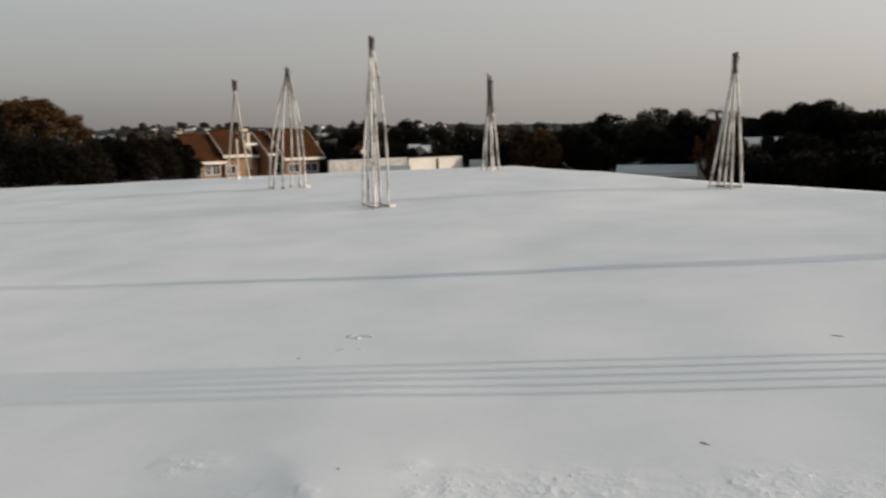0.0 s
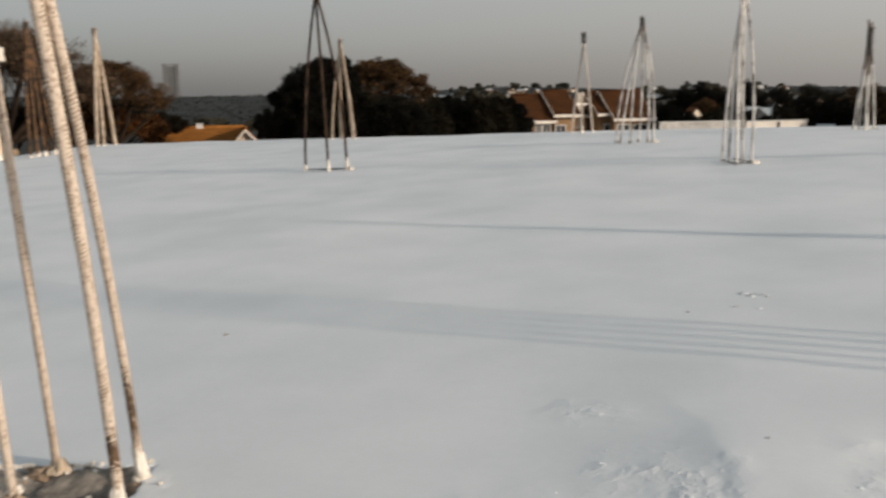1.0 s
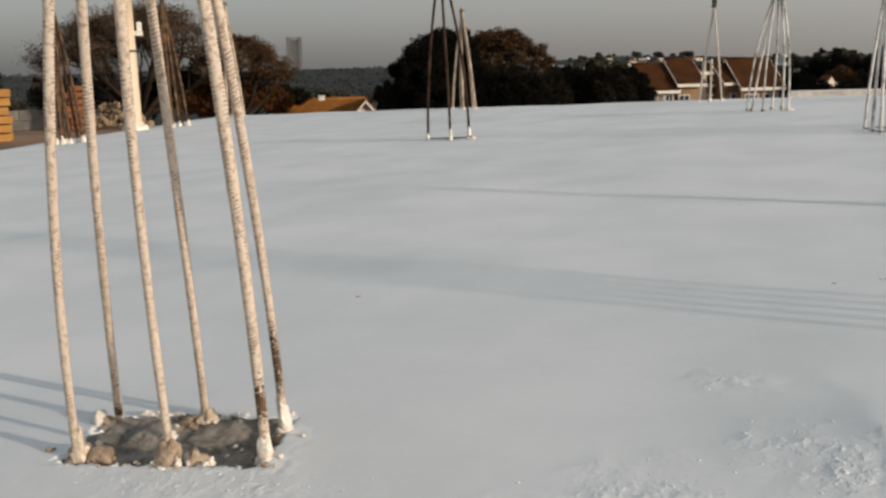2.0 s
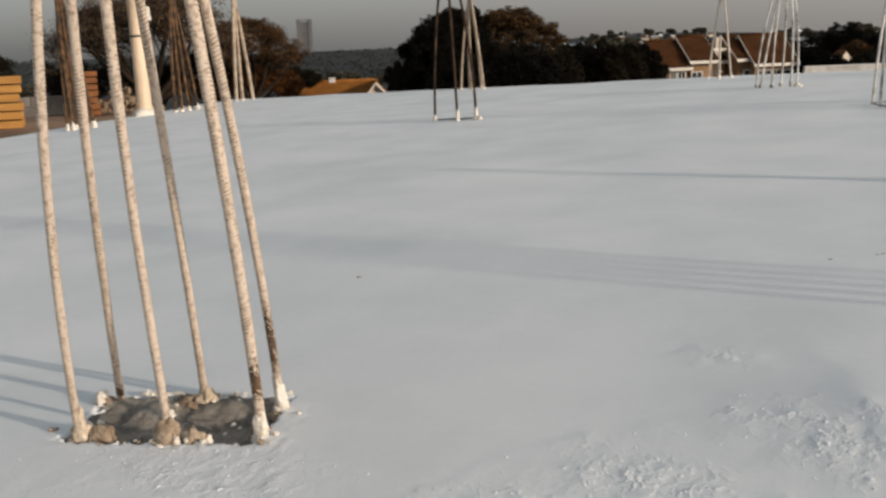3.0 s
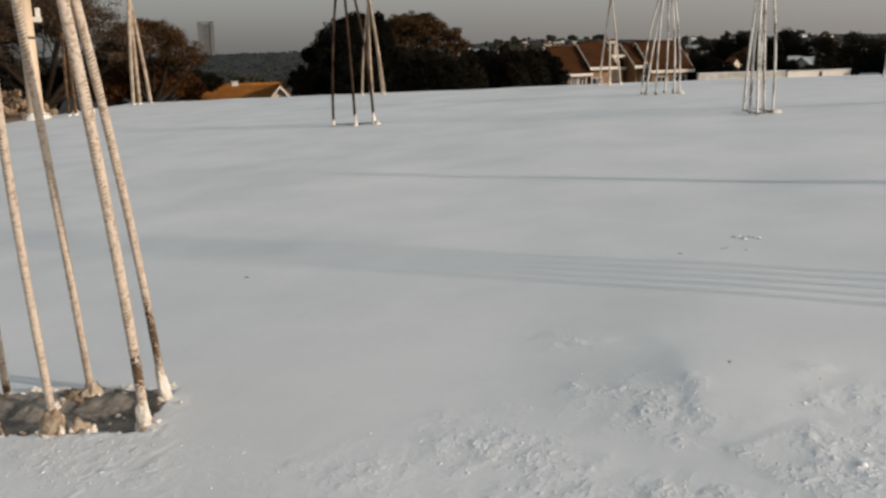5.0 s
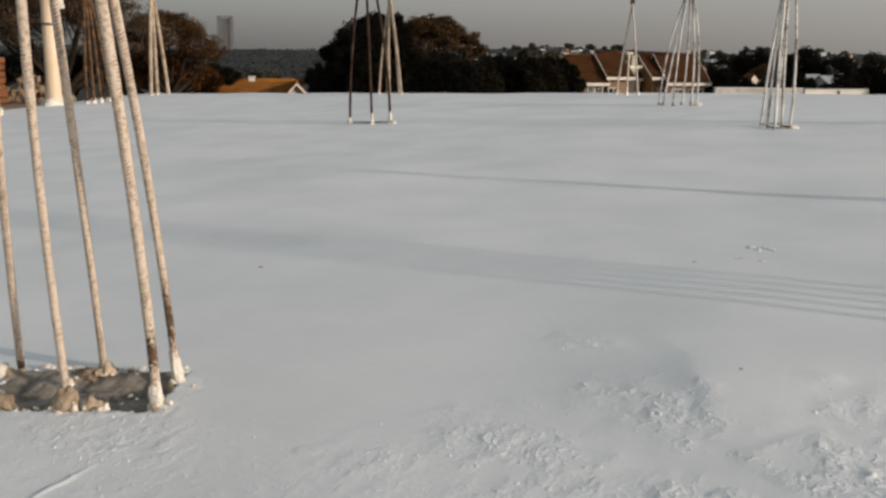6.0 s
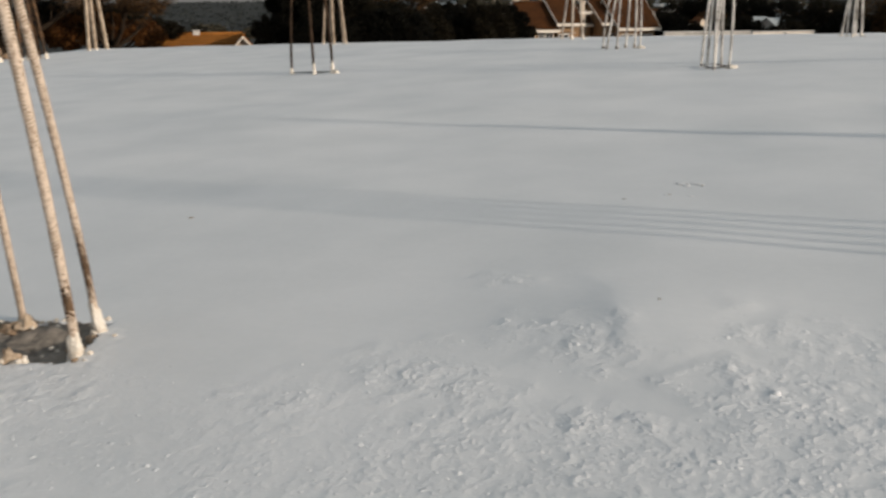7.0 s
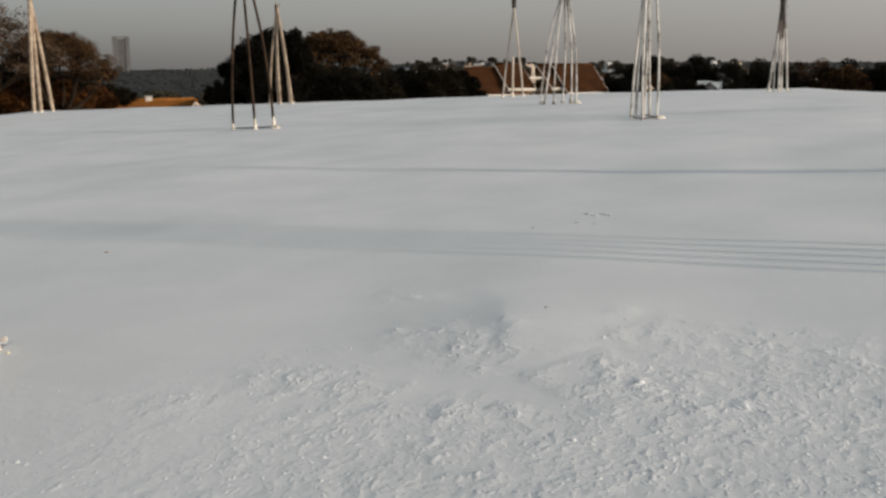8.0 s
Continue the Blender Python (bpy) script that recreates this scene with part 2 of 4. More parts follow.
def lump(seed, rx, ry, rz, rough=0.3, sub=2, flat=True):
    """An uneven lump that sits on z = 0."""
    bm = bmesh.new()
    bmesh.ops.create_icosphere(bm, subdivisions=sub, radius=1)
    for v in bm.verts:
        k = 1 + rough * noise.noise(v.co * 1.7 + Vector((seed * 3.1, seed, 0))) + 0.5 * rough * noise.noise(v.co * 4 + Vector((0, seed * 2.3, 1)))
        v.co = Vector((v.co.x * rx * k, v.co.y * ry * k, v.co.z * rz * k))
        if flat and v.co.z < -0.15 * rz:
            v.co.z = -0.15 * rz
    return bm


def value_noise(x, y, seed):
    """Smooth gradient noise on plan coordinates, about -1 to 1."""
    x, y = np.asarray(x, float), np.asarray(y, float)
    xi, yi = np.floor(x).astype(np.int64), np.floor(y).astype(np.int64)
    fx, fy = x - xi, y - yi
    u, v = fx ** 3 * (fx * (6 * fx - 15) + 10), fy ** 3 * (fy * (6 * fy - 15) + 10)

    def corner(dx, dy):
        n = ((xi + dx) * 374761393 + (yi + dy) * 668265263 + seed * 982451653) & 0x7FFFFFFF
        n = ((n ^ (n >> 13)) * 1274126177) & 0x7FFFFFFF
        a = ((n ^ (n >> 16)) & 0xFFFF) * (2 * math.pi / 65536)
        return np.cos(a) * (fx - dx) + np.sin(a) * (fy - dy)
    low = corner(0, 0) * (1 - u) + corner(1, 0) * u
    high = corner(0, 1) * (1 - u) + corner(1, 1) * u
    return 1.5 * (low * (1 - v) + high * v)


# ---- the roof ----
FALL_X, FALL_Y = 0.0438, 0.0303


def smoothstep(a, b, v):
    t = np.clip((v - a) / (b - a), 0, 1)
    return t * t * (3 - 2 * t)


def roof_z(x, y):
    """The broad, slightly wavy fall of the coated roof."""
    x, y = np.asarray(x, float), np.asarray(y, float)
    u, v = 0.80 * x + 0.60 * y, -0.60 * x + 0.80 * y
    wave = 0.008 * value_noise(u * 0.9 + 3, v * 0.9, 1) + 0.0035 * value_noise(u * 2.1, v * 2.1 + 7, 2)
    wave = wave - 0.012 * np.exp(-((x - 0.40) / 0.28) ** 2 - ((y - 4.2) / 0.22) ** 2)
    wave = wave * smoothstep(0.6, 2.4, np.hypot(x + 0.1, y)) * (0.35 + 0.65 * smoothstep(0.3, 1.2, np.hypot(x + 1.2, y - 1.15)))
    wave = wave - 0.024 * np.exp(-((x - 0.7) / 1.3) ** 2 - ((y - 8.9) / 1.2) ** 2)
    # the slab sags towards the outer edge
    wave = wave - 0.042 * smoothstep(0.6, 1.9, x) * smoothstep(3.6, 5.4, y)
    # a low swell between the two shadows
    wave = wave + 0.018 * np.exp(-((x + 2.15) / 0.75) ** 2 - ((y - 3.75) / 0.45) ** 2)
    return FALL_X * x + FALL_Y * y + wave


def grit(x, y):
    """How rough the screed was left: most in front of the mound, a little round the near bars."""
    limit = 1.10 + 0.34 * smoothstep(-0.12, 0.10, x) + 0.09 * value_noise(x * 6, y * 6, 13) + 0.04 * value_noise(x * 19, y * 19, 15)
    rough = 0.62 * (0.55 + 0.45 * smoothstep(-0.60, -0.25, x)) * smoothstep(0.10, -0.06, y - limit) * smoothstep(-0.95, -0.55, x + 0.1 * value_noise(x * 5, y * 5, 16)) * smoothstep(1.0, 0.6, x) * smoothstep(0.2, 0.5, y)
    rough = np.maximum(rough, 0.30 * np.exp(-(((x + 0.98) / 0.42) ** 2 + ((y - 0.88) / 0.24) ** 2) ** 2))
    for cx, cy, r in ((-0.48, 1.20, 0.10), (-0.39, 1.16, 0.08), (-0.31, 1.39, 0.08), (-0.24, 1.33, 0.08), (-0.46, 1.63, 0.05), (0.03, 1.45, 0.08), (0.20, 1.40, 0.12), (-0.06, 1.57, 0.035), (-0.62, 1.08, 0.07)):
        d = np.hypot(x - cx, (y - cy) * 1.2) / (1.3 * r) + 0.6 * value_noise(x * 16, y * 16, 14)
        rough = np.maximum(rough, 0.62 * smoothstep(1.6, 0.0, d))
    for cx, cy, r in ((-0.02, 1.245, 0.10), (0.10, 1.20, 0.09), (-0.27, 1.36, 0.06), (-0.47, 1.19, 0.06), (-0.40, 1.16, 0.05), (-0.22, 1.11, 0.05), (-0.13, 1.12, 0.05), (-0.46, 1.63, 0.035)):
        d = np.hypot(x - cx, y - cy) / r + 0.7 * value_noise(x * 14, y * 14, 18)
        rough = np.maximum(rough, 1.0 * smoothstep(1.4, 0.0, d))
    # rough coating in front of the near bars
    rough = np.maximum(rough, 0.7 * np.exp(-(((x + 1.02) / 0.20) ** 2 + ((y - 1.02) / 0.10) ** 2) ** 2))
    patch = smoothstep(-0.6, 0.6, value_noise(x * 13, y * 13, 11) + 0.8 * value_noise(x * 31, y * 31, 12))
    return rough * (0.55 + 0.45 * patch)


STUB_AT, STUB_ALONG, STUB_ACROSS = (-1.21, 1.15), (0.158, 0.048), (-0.026, 0.078)


def stub_uv(x, y):
    """Plan places in the near column's own axes: -1 to 1 over the broken stub."""
    dx, dy = x - STUB_AT[0], y - STUB_AT[1]
    det = STUB_ALONG[0] * STUB_ACROSS[1] - STUB_ACROSS[0] * STUB_ALONG[1]
    return (dx * STUB_ACROSS[1] - dy * STUB_ACROSS[0]) / det, (dy * STUB_ALONG[0] - dx * STUB_ALONG[1]) / det


def stub_depth(u, v=0.0):
    """How far the broken concrete lies under the coating: deepest at the outer end, nearly flush at the back."""
    return (0.010 + 0.012 * smoothstep(-0.5, 0.5, u)) * (1 - 0.9 * smoothstep(0.35, 1.0, v)) * (0.15 + 0.85 * smoothstep(-1.0, -0.6, u))


def stub_hole(x, y):
    """1 inside the ragged hollow round the near bars, 0 outside."""
    u, v = stub_uv(x, y)
    ragged = 0.10 * value_noise(x * 38, y * 38, 41) + 0.07 * value_noise(x * 90, y * 90, 42)
    return smoothstep(1.12, 1.00, np.maximum(np.abs(u) + 0.10, np.abs(v)) + ragged)


def roof_relief(x, y):
    """Rough trowelled screed near the bars and the low mound of droppings."""
    rough = grit(x, y)
    grain = 2.4 * np.maximum(value_noise(x * 66, y * 66, 3) - 0.25, 0) + 1.4 * np.maximum(value_noise(x * 105, y * 105, 4) - 0.2, 0) + 0.3 * value_noise(x * 38, y * 38, 7)
    mound = 0.010 * np.exp(-((x + 0.20) / 0.22) ** 2 - ((y - 1.47) / 0.17) ** 2)
    along, across = (x + 0.28) * 0.40 - (y - 1.62) * 0.92, (x + 0.28) * 0.92 + (y - 1.62) * 0.40
    across = across + 0.02 * value_noise(x * 9, y * 9, 8)
    across = np.where(across < 0, across / 0.05, across / 0.20)
    groove = 0.0046 * np.exp(-((along - 0.16) / 0.20) ** 2 - across ** 2)
    # trowel mark in front of the near bars
    mark = 0.0018 * np.exp(-((x + 0.963 + 0.004 * value_noise(y * 20, y * 3, 9)) / 0.004) ** 2) * smoothstep(0.70, 0.80, y) * smoothstep(0.97, 0.88, y)
    groove = groove + mark
    # frosty ridge of splashed coating at the outer front of the hollow
    u, v = stub_uv(x, y)
    lip = 0.0010 * np.exp(-((np.maximum(np.abs(u), np.abs(v)) - 1.22) / 0.10) ** 2) * smoothstep(-0.4, 0.6, u - v) * (0.4 + 1.2 * value_noise(x * 60, y * 60, 43))
    hollow = stub_hole(x, y) * (stub_depth(u, v) + 0.014)
    return mound + groove + lip - hollow + rough * (0.0012 * grain + 0.0008 * value_noise(x * 26, y * 26, 5)) + 0.00015 * value_noise(x * 30, y * 30, 6)


def spaced(edges):
    out = []
    for a, b, step in edges:
        out.extend(np.arange(a, b - 1e-6, step))
    return np.array(out + [edges[-1][1]])


def build_roof():
    xs = spaced([(-12, -2.4, 0.10), (-2.4, -1.5, 0.03), (-1.5, 0.6, 0.0031), (0.6, 1.5, 0.03), (1.5, 9, 0.10)])
    ys = spaced([(-5, 0.4, 0.15), (0.4, 0.55, 0.01), (0.55, 1.75, 0.0031), (1.75, 1.85, 0.01), (1.85, 2.8, 0.03), (2.8, 12, 0.08)])
    gx, gy = np.meshgrid(xs, ys)
    gz = roof_z(gx, gy) + roof_relief(gx, gy)
    nx, ny = len(xs), len(ys)
    verts = np.stack([gx.ravel(), gy.ravel(), gz.ravel()], 1)
    i = (np.arange(ny - 1)[:, None] * nx + np.arange(nx - 1)[None, :]).ravel()
    faces = np.stack([i, i + 1, i + 1 + nx, i + nx], 1)
    me = bpy.data.meshes.new("tmp")
    me.from_pydata(verts.tolist(), [], faces.tolist())
    bm = bmesh.new()
    bm.from_mesh(me)
    bpy.data.meshes.remove(me)
    for a, b in ROOF_EDGES:
        d = Vector((b[0] - a[0], b[1] - a[1], 0))
        out = Vector((-d.y, d.x, 0)).normalized()
        bmesh.ops.bisect_plane(bm, geom=bm.verts[:] + bm.edges[:] + bm.faces[:], plane_co=(*a, 0), plane_no=out, clear_outer=True)
    rim = [e for e in bm.edges if e.is_boundary]
    ext = bmesh.ops.extrude_edge_only(bm, edges=rim)
    for v in ext["geom"]:
        if isinstance(v, bmesh.types.BMVert):
            v.co.z -= 0.16
    ob = part("roof", bm, ROOF_PAINT, smooth=True)
    co = np.empty(len(ob.data.vertices) * 3)
    ob.data.vertices.foreach_get("co", co)
    att = ob.data.attributes.new("grit", "FLOAT", "POINT")
    att.data.foreach_set("value", grit(co[0::3], co[1::3]).astype(np.float32))
    return tagged(ob, "flat concrete roof coated in matt white, trowelled rough in places", "roof", kind="structure")


# corners of the roof, seen from above, clockwise seen from below
CORNERS = [(0.66, 8.80), (-10.05, 11.30), (-6.6, -4.2), (7.2, -4.2)]
ROOF_EDGES = [(CORNERS[i + 1 if i < 3 else 0], CORNERS[i]) for i in range(4)]
build_roof()
bm = bmesh.new()
mid = Vector((sum(c[0] for c in CORNERS) / 4, sum(c[1] for c in CORNERS) / 4))
ring = [mid + (Vector(c) - mid) * 0.985 for c in CORNERS]
low = [bm.verts.new((p.x, p.y, -5.2)) for p in ring]
top = [bm.verts.new((p.x, p.y, float(roof_z(p.x, p.y)) - 0.12)) for p in ring]
for i in range(4):
    j = (i + 1) % 4
    bm.faces.new((low[i], low[j], top[j], top[i]))
bm.faces.new(top)
tagged(part("wall_below_roof", bm, CREAM), "plain rendered walls of the building under the roof", "wall", kind="structure")


# ---- starter bars ----
def rebar(pts, r, mat, parent):
    """A reinforcing bar along a smooth line through pts."""
    a, b, c = [Vector(p) for p in pts]
    n = 28
    line, radii = [], []
    for i in range(n + 1):
        t = i / n
        p = (1 - t) * (1 - 2 * t) * a + 4 * t * (1 - t) * b + t * (2 * t - 1) * c
        line.append(p)
        radii.append(r * (1 + 0.05 * noise.noise(p * 20)))
    verts, faces = [], []
    tube(verts, faces, line, radii, 6)
    return raw("bar", verts, faces, mat, parent, smooth=True)


def tie(parent, place, r, height, turns=4):
    verts, faces, pts = [], [], []
    for i in range(turns * 10 + 1):
        a = 2 * math.pi * i / 10
        pts.append(Vector(place) + Vector((r * math.cos(a), r * math.sin(a), height * (i / (turns * 10) - 0.5))))
    tail = random.uniform(0, 6.28)
    pts.append(pts[-1] + Vector((r * 0.8 * math.cos(tail), r * 0.8 * math.sin(tail), 0.012)))
    tube(verts, faces, pts, [0.0025] * len(pts), 4)
    return raw("tie_wire", verts, faces, WIRE, parent, "dark twisted tie wire")


def bar_cluster(feet, top, r, mat, label, foot=None, spread=0.009, bend=0.010, over=0.035, group="starter bars", belly=0.12, seed=0, stirrup=False, wires=2, footh=0.025, splash=None, short=(), bare=0.90):
    """Bars from their feet on the roof, drawn together and tied at the top. feet: plan places; top: place of the tie.
    short: bars cut off below half height; bare: the height above which the steel is unsplashed."""
    rnd = random.Random(seed)
    cx, cy = sum(f[0] for f in feet) / len(feet), sum(f[1] for f in feet) / len(feet)
    origin = Vector((cx, cy, float(roof_z(cx, cy))))
    thing = base_point("starter_bar_cluster", origin, label, "rebar", group)
    apex = Vector(top) - origin
    for k, (fx, fy) in enumerate(feet):
        foot_p = Vector((fx, fy, float(roof_z(fx, fy)) - 0.02)) - origin
        a = 2 * math.pi * k / len(feet) + 0.4
        tip = apex + Vector((math.cos(a) * spread, math.sin(a) * spread, 0))
        beyond = tip + (tip - foot_p) * over * rnd.uniform(0.4, 1.3)
        mid_p = foot_p.lerp(beyond, 0.5) + Vector((foot_p.x, foot_p.y, 0)) * belly + Vector((rnd.uniform(-1, 1), rnd.uniform(-1, 1), 0)) * bend
        if k in short:
            mid_p, beyond = foot_p.lerp(beyond, 0.2), foot_p.lerp(beyond, 0.42) + Vector((foot_p.x, foot_p.y, 0)) * 0.3
        bar = rebar((foot_p, mid_p, beyond), r * rnd.uniform(0.92, 1.08), mat, thing)
        if mat in (WHITE_BAR, LIME_BAR) and k not in short:
            bar.data.materials.append(BARE_BAR)
            for f in bar.data.polygons:
                f.material_index = int(f.center.z + 0.12 * noise.noise(Vector((f.center.z * 14, k * 3.1, seed))) > bare * apex.z)
        if foot:
            b = lump(seed + k, r * 1.6, r * 1.6, footh * rnd.uniform(0.7, 1.5), 0.5)
            b.transform(Matrix.Translation(foot_p + Vector((0, 0, 0.02))))
            part("plaster_foot", b, foot, thing, "white plaster splash", smooth=True)
    if splash:
        b = lump(seed + 50, 0.032, 0.026, 0.022, 0.6, 3)
        b.transform(Matrix.Translation(Vector((*splash, float(roof_z(*splash)))) - origin))
        part("plaster_splash", b, PLASTER, thing, "spread white plaster splash", smooth=True)
    for k in range(wires):
        tie(thing, apex - Vector((0, 0, 0.035 * k - 0.01)), spread + r * 1.05, 0.03)
    if stirrup:
        hull = [(fx * 1.06, fy * 1.06, 0.012) for fx, fy in sorted(((f[0] - cx, f[1] - cy) for f in feet), key=lambda q: math.atan2(q[1], q[0]))]
        hull = [Vector((p[0], p[1], float(roof_z(cx + p[0], cy + p[1])) - origin.z + 0.012)) for p in hull]
        verts, faces = [], []
        tube(verts, faces, hull + [hull[0]], [0.004] * (len(hull) + 1), 5)
        raw("stirrup", verts, faces, WIRE, thing, "dark stirrup lying round the feet")
    return thing


def crossbar(thing, a, b, mat):
    """A short wire or bar end tied across two bars of a cluster."""
    verts, faces = [], []
    tube(verts, faces, [Vector(a) - thing.location, Vector(b) - thing.location], [0.006, 0.006], 6)
    raw("crossbar", verts, faces, mat, thing)


def ribbed_bar(a, m, c, top, r, parent, rust=None):
    """A ribbed bar: a bowed lower part from a through m to c, then nearly straight to the tie."""
    line = []
    n = int((c - a).length / 0.0015)
    for i in range(n):
        t = i / n
        line.append((1 - t) * (1 - 2 * t) * a + 4 * t * (1 - t) * m + t * (2 * t - 1) * c)
    way = (line[-1] - line[-2]).normalized() * (top - c).length * 0.5
    k = int((top - c).length / 0.0015)
    for i in range(k + 1):
        t = i / k
        line.append((1 - t) ** 2 * c + 2 * t * (1 - t) * (c + way) + t * t * top)
    verts, faces = [], []
    tube(verts, faces, line, [r * (1 + 0.05 * noise.noise(p * 20)) for p in line], 12)
    # slanting ribs on both flanks, 5.6 mm apart
    for i, p in enumerate(line):
        for k in range(12):
            v = Vector(verts[i * 12 + k])
            lift = max(0.0, math.cos(2 * math.pi * (i * 0.0015 / 0.0056 + abs(k - 6) / 4.5)))
            worn = 0.15 + 0.07 * noise.noise(p * 14)
            verts[i * 12 + k] = tuple(p + (v - p) * (0.94 + worn * lift + 0.012 * noise.noise(v * 130)))
    ob = raw("bar", verts, faces, PALE_BAR, parent, smooth=True)
    ob.data.materials.append(RIB_RUST)
    ob.data.materials.append(CREVICE)
    for f in ob.data.polygons:
        s = (f.index // 12) * 0.0015
        rib = math.cos(2 * math.pi * (s / 0.0056 + abs(f.index % 12 - 6) / 4.5))
        # shade between the ribs, painted here and there as a darker material
        if rib < -0.2 and noise.noise(Vector((s * 9, f.index % 12 * 0.35, a.x * 90))) + 0.5 * noise.noise(Vector((s * 60, f.index % 12 * 0.8, a.y * 90))) > 0.15:
            f.material_index = 2
        if rust:
            # a stretch where the cement has come off
            u = (s - rust[0]) / (rust[1] - rust[0])
            if 0 < u < 1 and noise.noise(Vector((s * 160, f.index % 12 * 0.7, 3.0))) + 0.35 * rib < 0.75 - 2.4 * abs(u - 0.4):
                f.material_index = 1
    return ob


def near_cluster():
    """The six ribbed bars of the nearest column, in a broken hollow of the coating."""
    feet = [(-1.323, 1.053), (-1.373, 1.181), (-1.168, 1.092), (-1.231, 1.234), (-1.032, 1.144), (-1.076, 1.243)]
    # where each bar passes 0.7 m, and how far it bows sideways
    passing = [(-1.032, 0.858), (-1.078, 0.932), (-0.954, 0.871), (-1.039, 0.99), (-0.934, 0.961), (-0.927, 0.97)]
    bows = [-0.0153, -0.0059, -0.007, 0.0023, 0.0067, 0.0085]
    origin = Vector((*STUB_AT, float(roof_z(*STUB_AT))))
    thing = base_point("starter_bar_cluster", origin, "six ribbed steel bars with pale cement crust, broken concrete foot", "rebar", "starter bars")
    apex = Vector((-0.776, 0.691, 1.392)) - origin
    right, front = Vector((0.878, 0.479, 0)), Vector((0.479, -0.878, 0))

    def dab(name, mat, seed, foot, r, f, up, size, rough=0.5, label=""):
        b = lump(seed, *size, rough, 3)
        b.transform(Matrix.Translation(foot + right * r + front * f + Vector((0, 0, up))))
        part(name, b, mat, thing, label, smooth=True)

    bases = []
    for k, (fx, fy) in enumerate(feet):
        a = Vector((fx, fy, float(roof_z(fx, fy)))) - origin
        bases.append(a)
        c = Vector((*passing[k], 0.7)) - origin
        ribbed_bar(a - (c - a).normalized() * 0.024, a.lerp(c, 0.5) + right * bows[k], c, apex + (c - apex) * 0.12, 0.0063 if k != 4 else 0.0078, thing, {4: (0.085, 0.17), 5: (0.09, 0.26), 1: (0.03, 0.07)}.get(k))
        if k in (0, 4, 5):
            wide, tall = {0: (0.0125, 0.062), 4: (0.0112, 0.062), 5: (0.0105, 0.080)}[k]
            b = lump(70 + k, wide, wide, tall, 0.35, 3)
            b.transform(Matrix.Translation(a + right * (0.003 if k == 5 else 0) - Vector((0, 0, 0.006))) @ (c - a).to_track_quat("Z", "Y").to_matrix().to_4x4())
            part("plaster_sleeve", b, TAN_PLASTER if k == 0 else PLASTER, thing, "pale plaster sleeve", smooth=True)
    dab("mortar_lump", MORTAR, 55, bases[0], 0.036, 0.006, -0.004, (0.024, 0.019, 0.019), label="tan broken mortar lump")
    dab("mortar_collar", TAN_PLASTER, 41, bases[0], 0.004, 0.002, -0.004, (0.019, 0.017, 0.022))
    dab("mortar_lump", PLASTER, 62, bases[1], -0.030, 0.006, 0.002, (0.014, 0.012, 0.016), 0.7, "pale mortar lump")
    dab("mortar_lump", MORTAR, 63, bases[1], -0.014, 0.004, -0.006, (0.020, 0.014, 0.013), 0.7, "brown mortar lump")
    dab("mortar_lump", MORTAR, 64, bases[2], 0.000, 0.012, 0.002, (0.021, 0.018, 0.042), 0.55, "tall brown mortar lump")
    dab("mortar_lump", PLASTER, 65, bases[2], 0.002, 0.008, 0.038, (0.013, 0.011, 0.008), 0.7, "white plaster cap")
    dab("mortar_lump", MORTAR, 66, bases[2], 0.044, 0.014, -0.004, (0.015, 0.014, 0.020), 0.7, "brown mortar lump")
    for k, (r, f, up, w, h) in enumerate(((0.016, 0.026, 0.0, 0.0055, 0.014), (-0.008, 0.030, -0.004, 0.009, 0.007), (0.050, 0.028, -0.004, 0.010, 0.007), (0.034, 0.020, -0.004, 0.006, 0.010), (0.062, 0.014, -0.004, 0.006, 0.009), (-0.018, 0.014, -0.006, 0.006, 0.010))):
        dab("plaster_drip", PLASTER, 80 + k, bases[2], r, f, up, (w, w, h), 0.6, "white plaster drip")
    dab("mortar_collar", TAN_PLASTER, 43, bases[3], 0.004, 0.008, 0.002, (0.016, 0.015, 0.019), 0.6, "rounded tan mortar knob")
    dab("mortar_lump", MORTAR, 67, bases[3], -0.022, 0.004, -0.006, (0.021, 0.015, 0.014), 0.7, "brown mortar lump")
    dab("mortar_collar", PLASTER, 44, bases[4], 0.0, 0.002, -0.006, (0.014, 0.013, 0.018))
    dab("mortar_lump", MORTAR, 68, bases[4], -0.012, -0.018, -0.010, (0.012, 0.010, 0.015), 0.7, "brown mortar lump")
    dab("mortar_collar", PLASTER, 45, bases[5], 0.001, 0.004, -0.004, (0.013, 0.012, 0.014))
    dab("mortar_lump", MORTAR, 69, bases[5], -0.004, 0.020, -0.012, (0.014, 0.010, 0.010), 0.7, "brown mortar lump")
    tie(thing, apex, 0.045, 0.04, 5)
    # floor of the hollow: broken concrete, lower and darker towards the outer end
    nx, ny = 84, 48
    u, v = np.meshgrid(np.linspace(-1.22, 1.22, nx), np.linspace(-1.25, 1.25, ny))
    px, py = origin.x + u * STUB_ALONG[0] + v * STUB_ACROSS[0], origin.y + u * STUB_ALONG[1] + v * STUB_ACROSS[1]
    h = 0.006 * value_noise(px * 17, py * 17, 24) + 0.003 * value_noise(px * 45, py * 45, 22) + 0.0015 * value_noise(px * 110, py * 110, 23)
    # a raised tongue in the middle and along the back of the inner half
    h = h + 0.009 * np.exp(-((u + 0.45) / 0.35) ** 2 - ((v - 0.55) / 0.4) ** 2) + 0.008 * np.exp(-((u - 0.45) / 0.22) ** 2 - ((v - 0.7) / 0.3) ** 2)
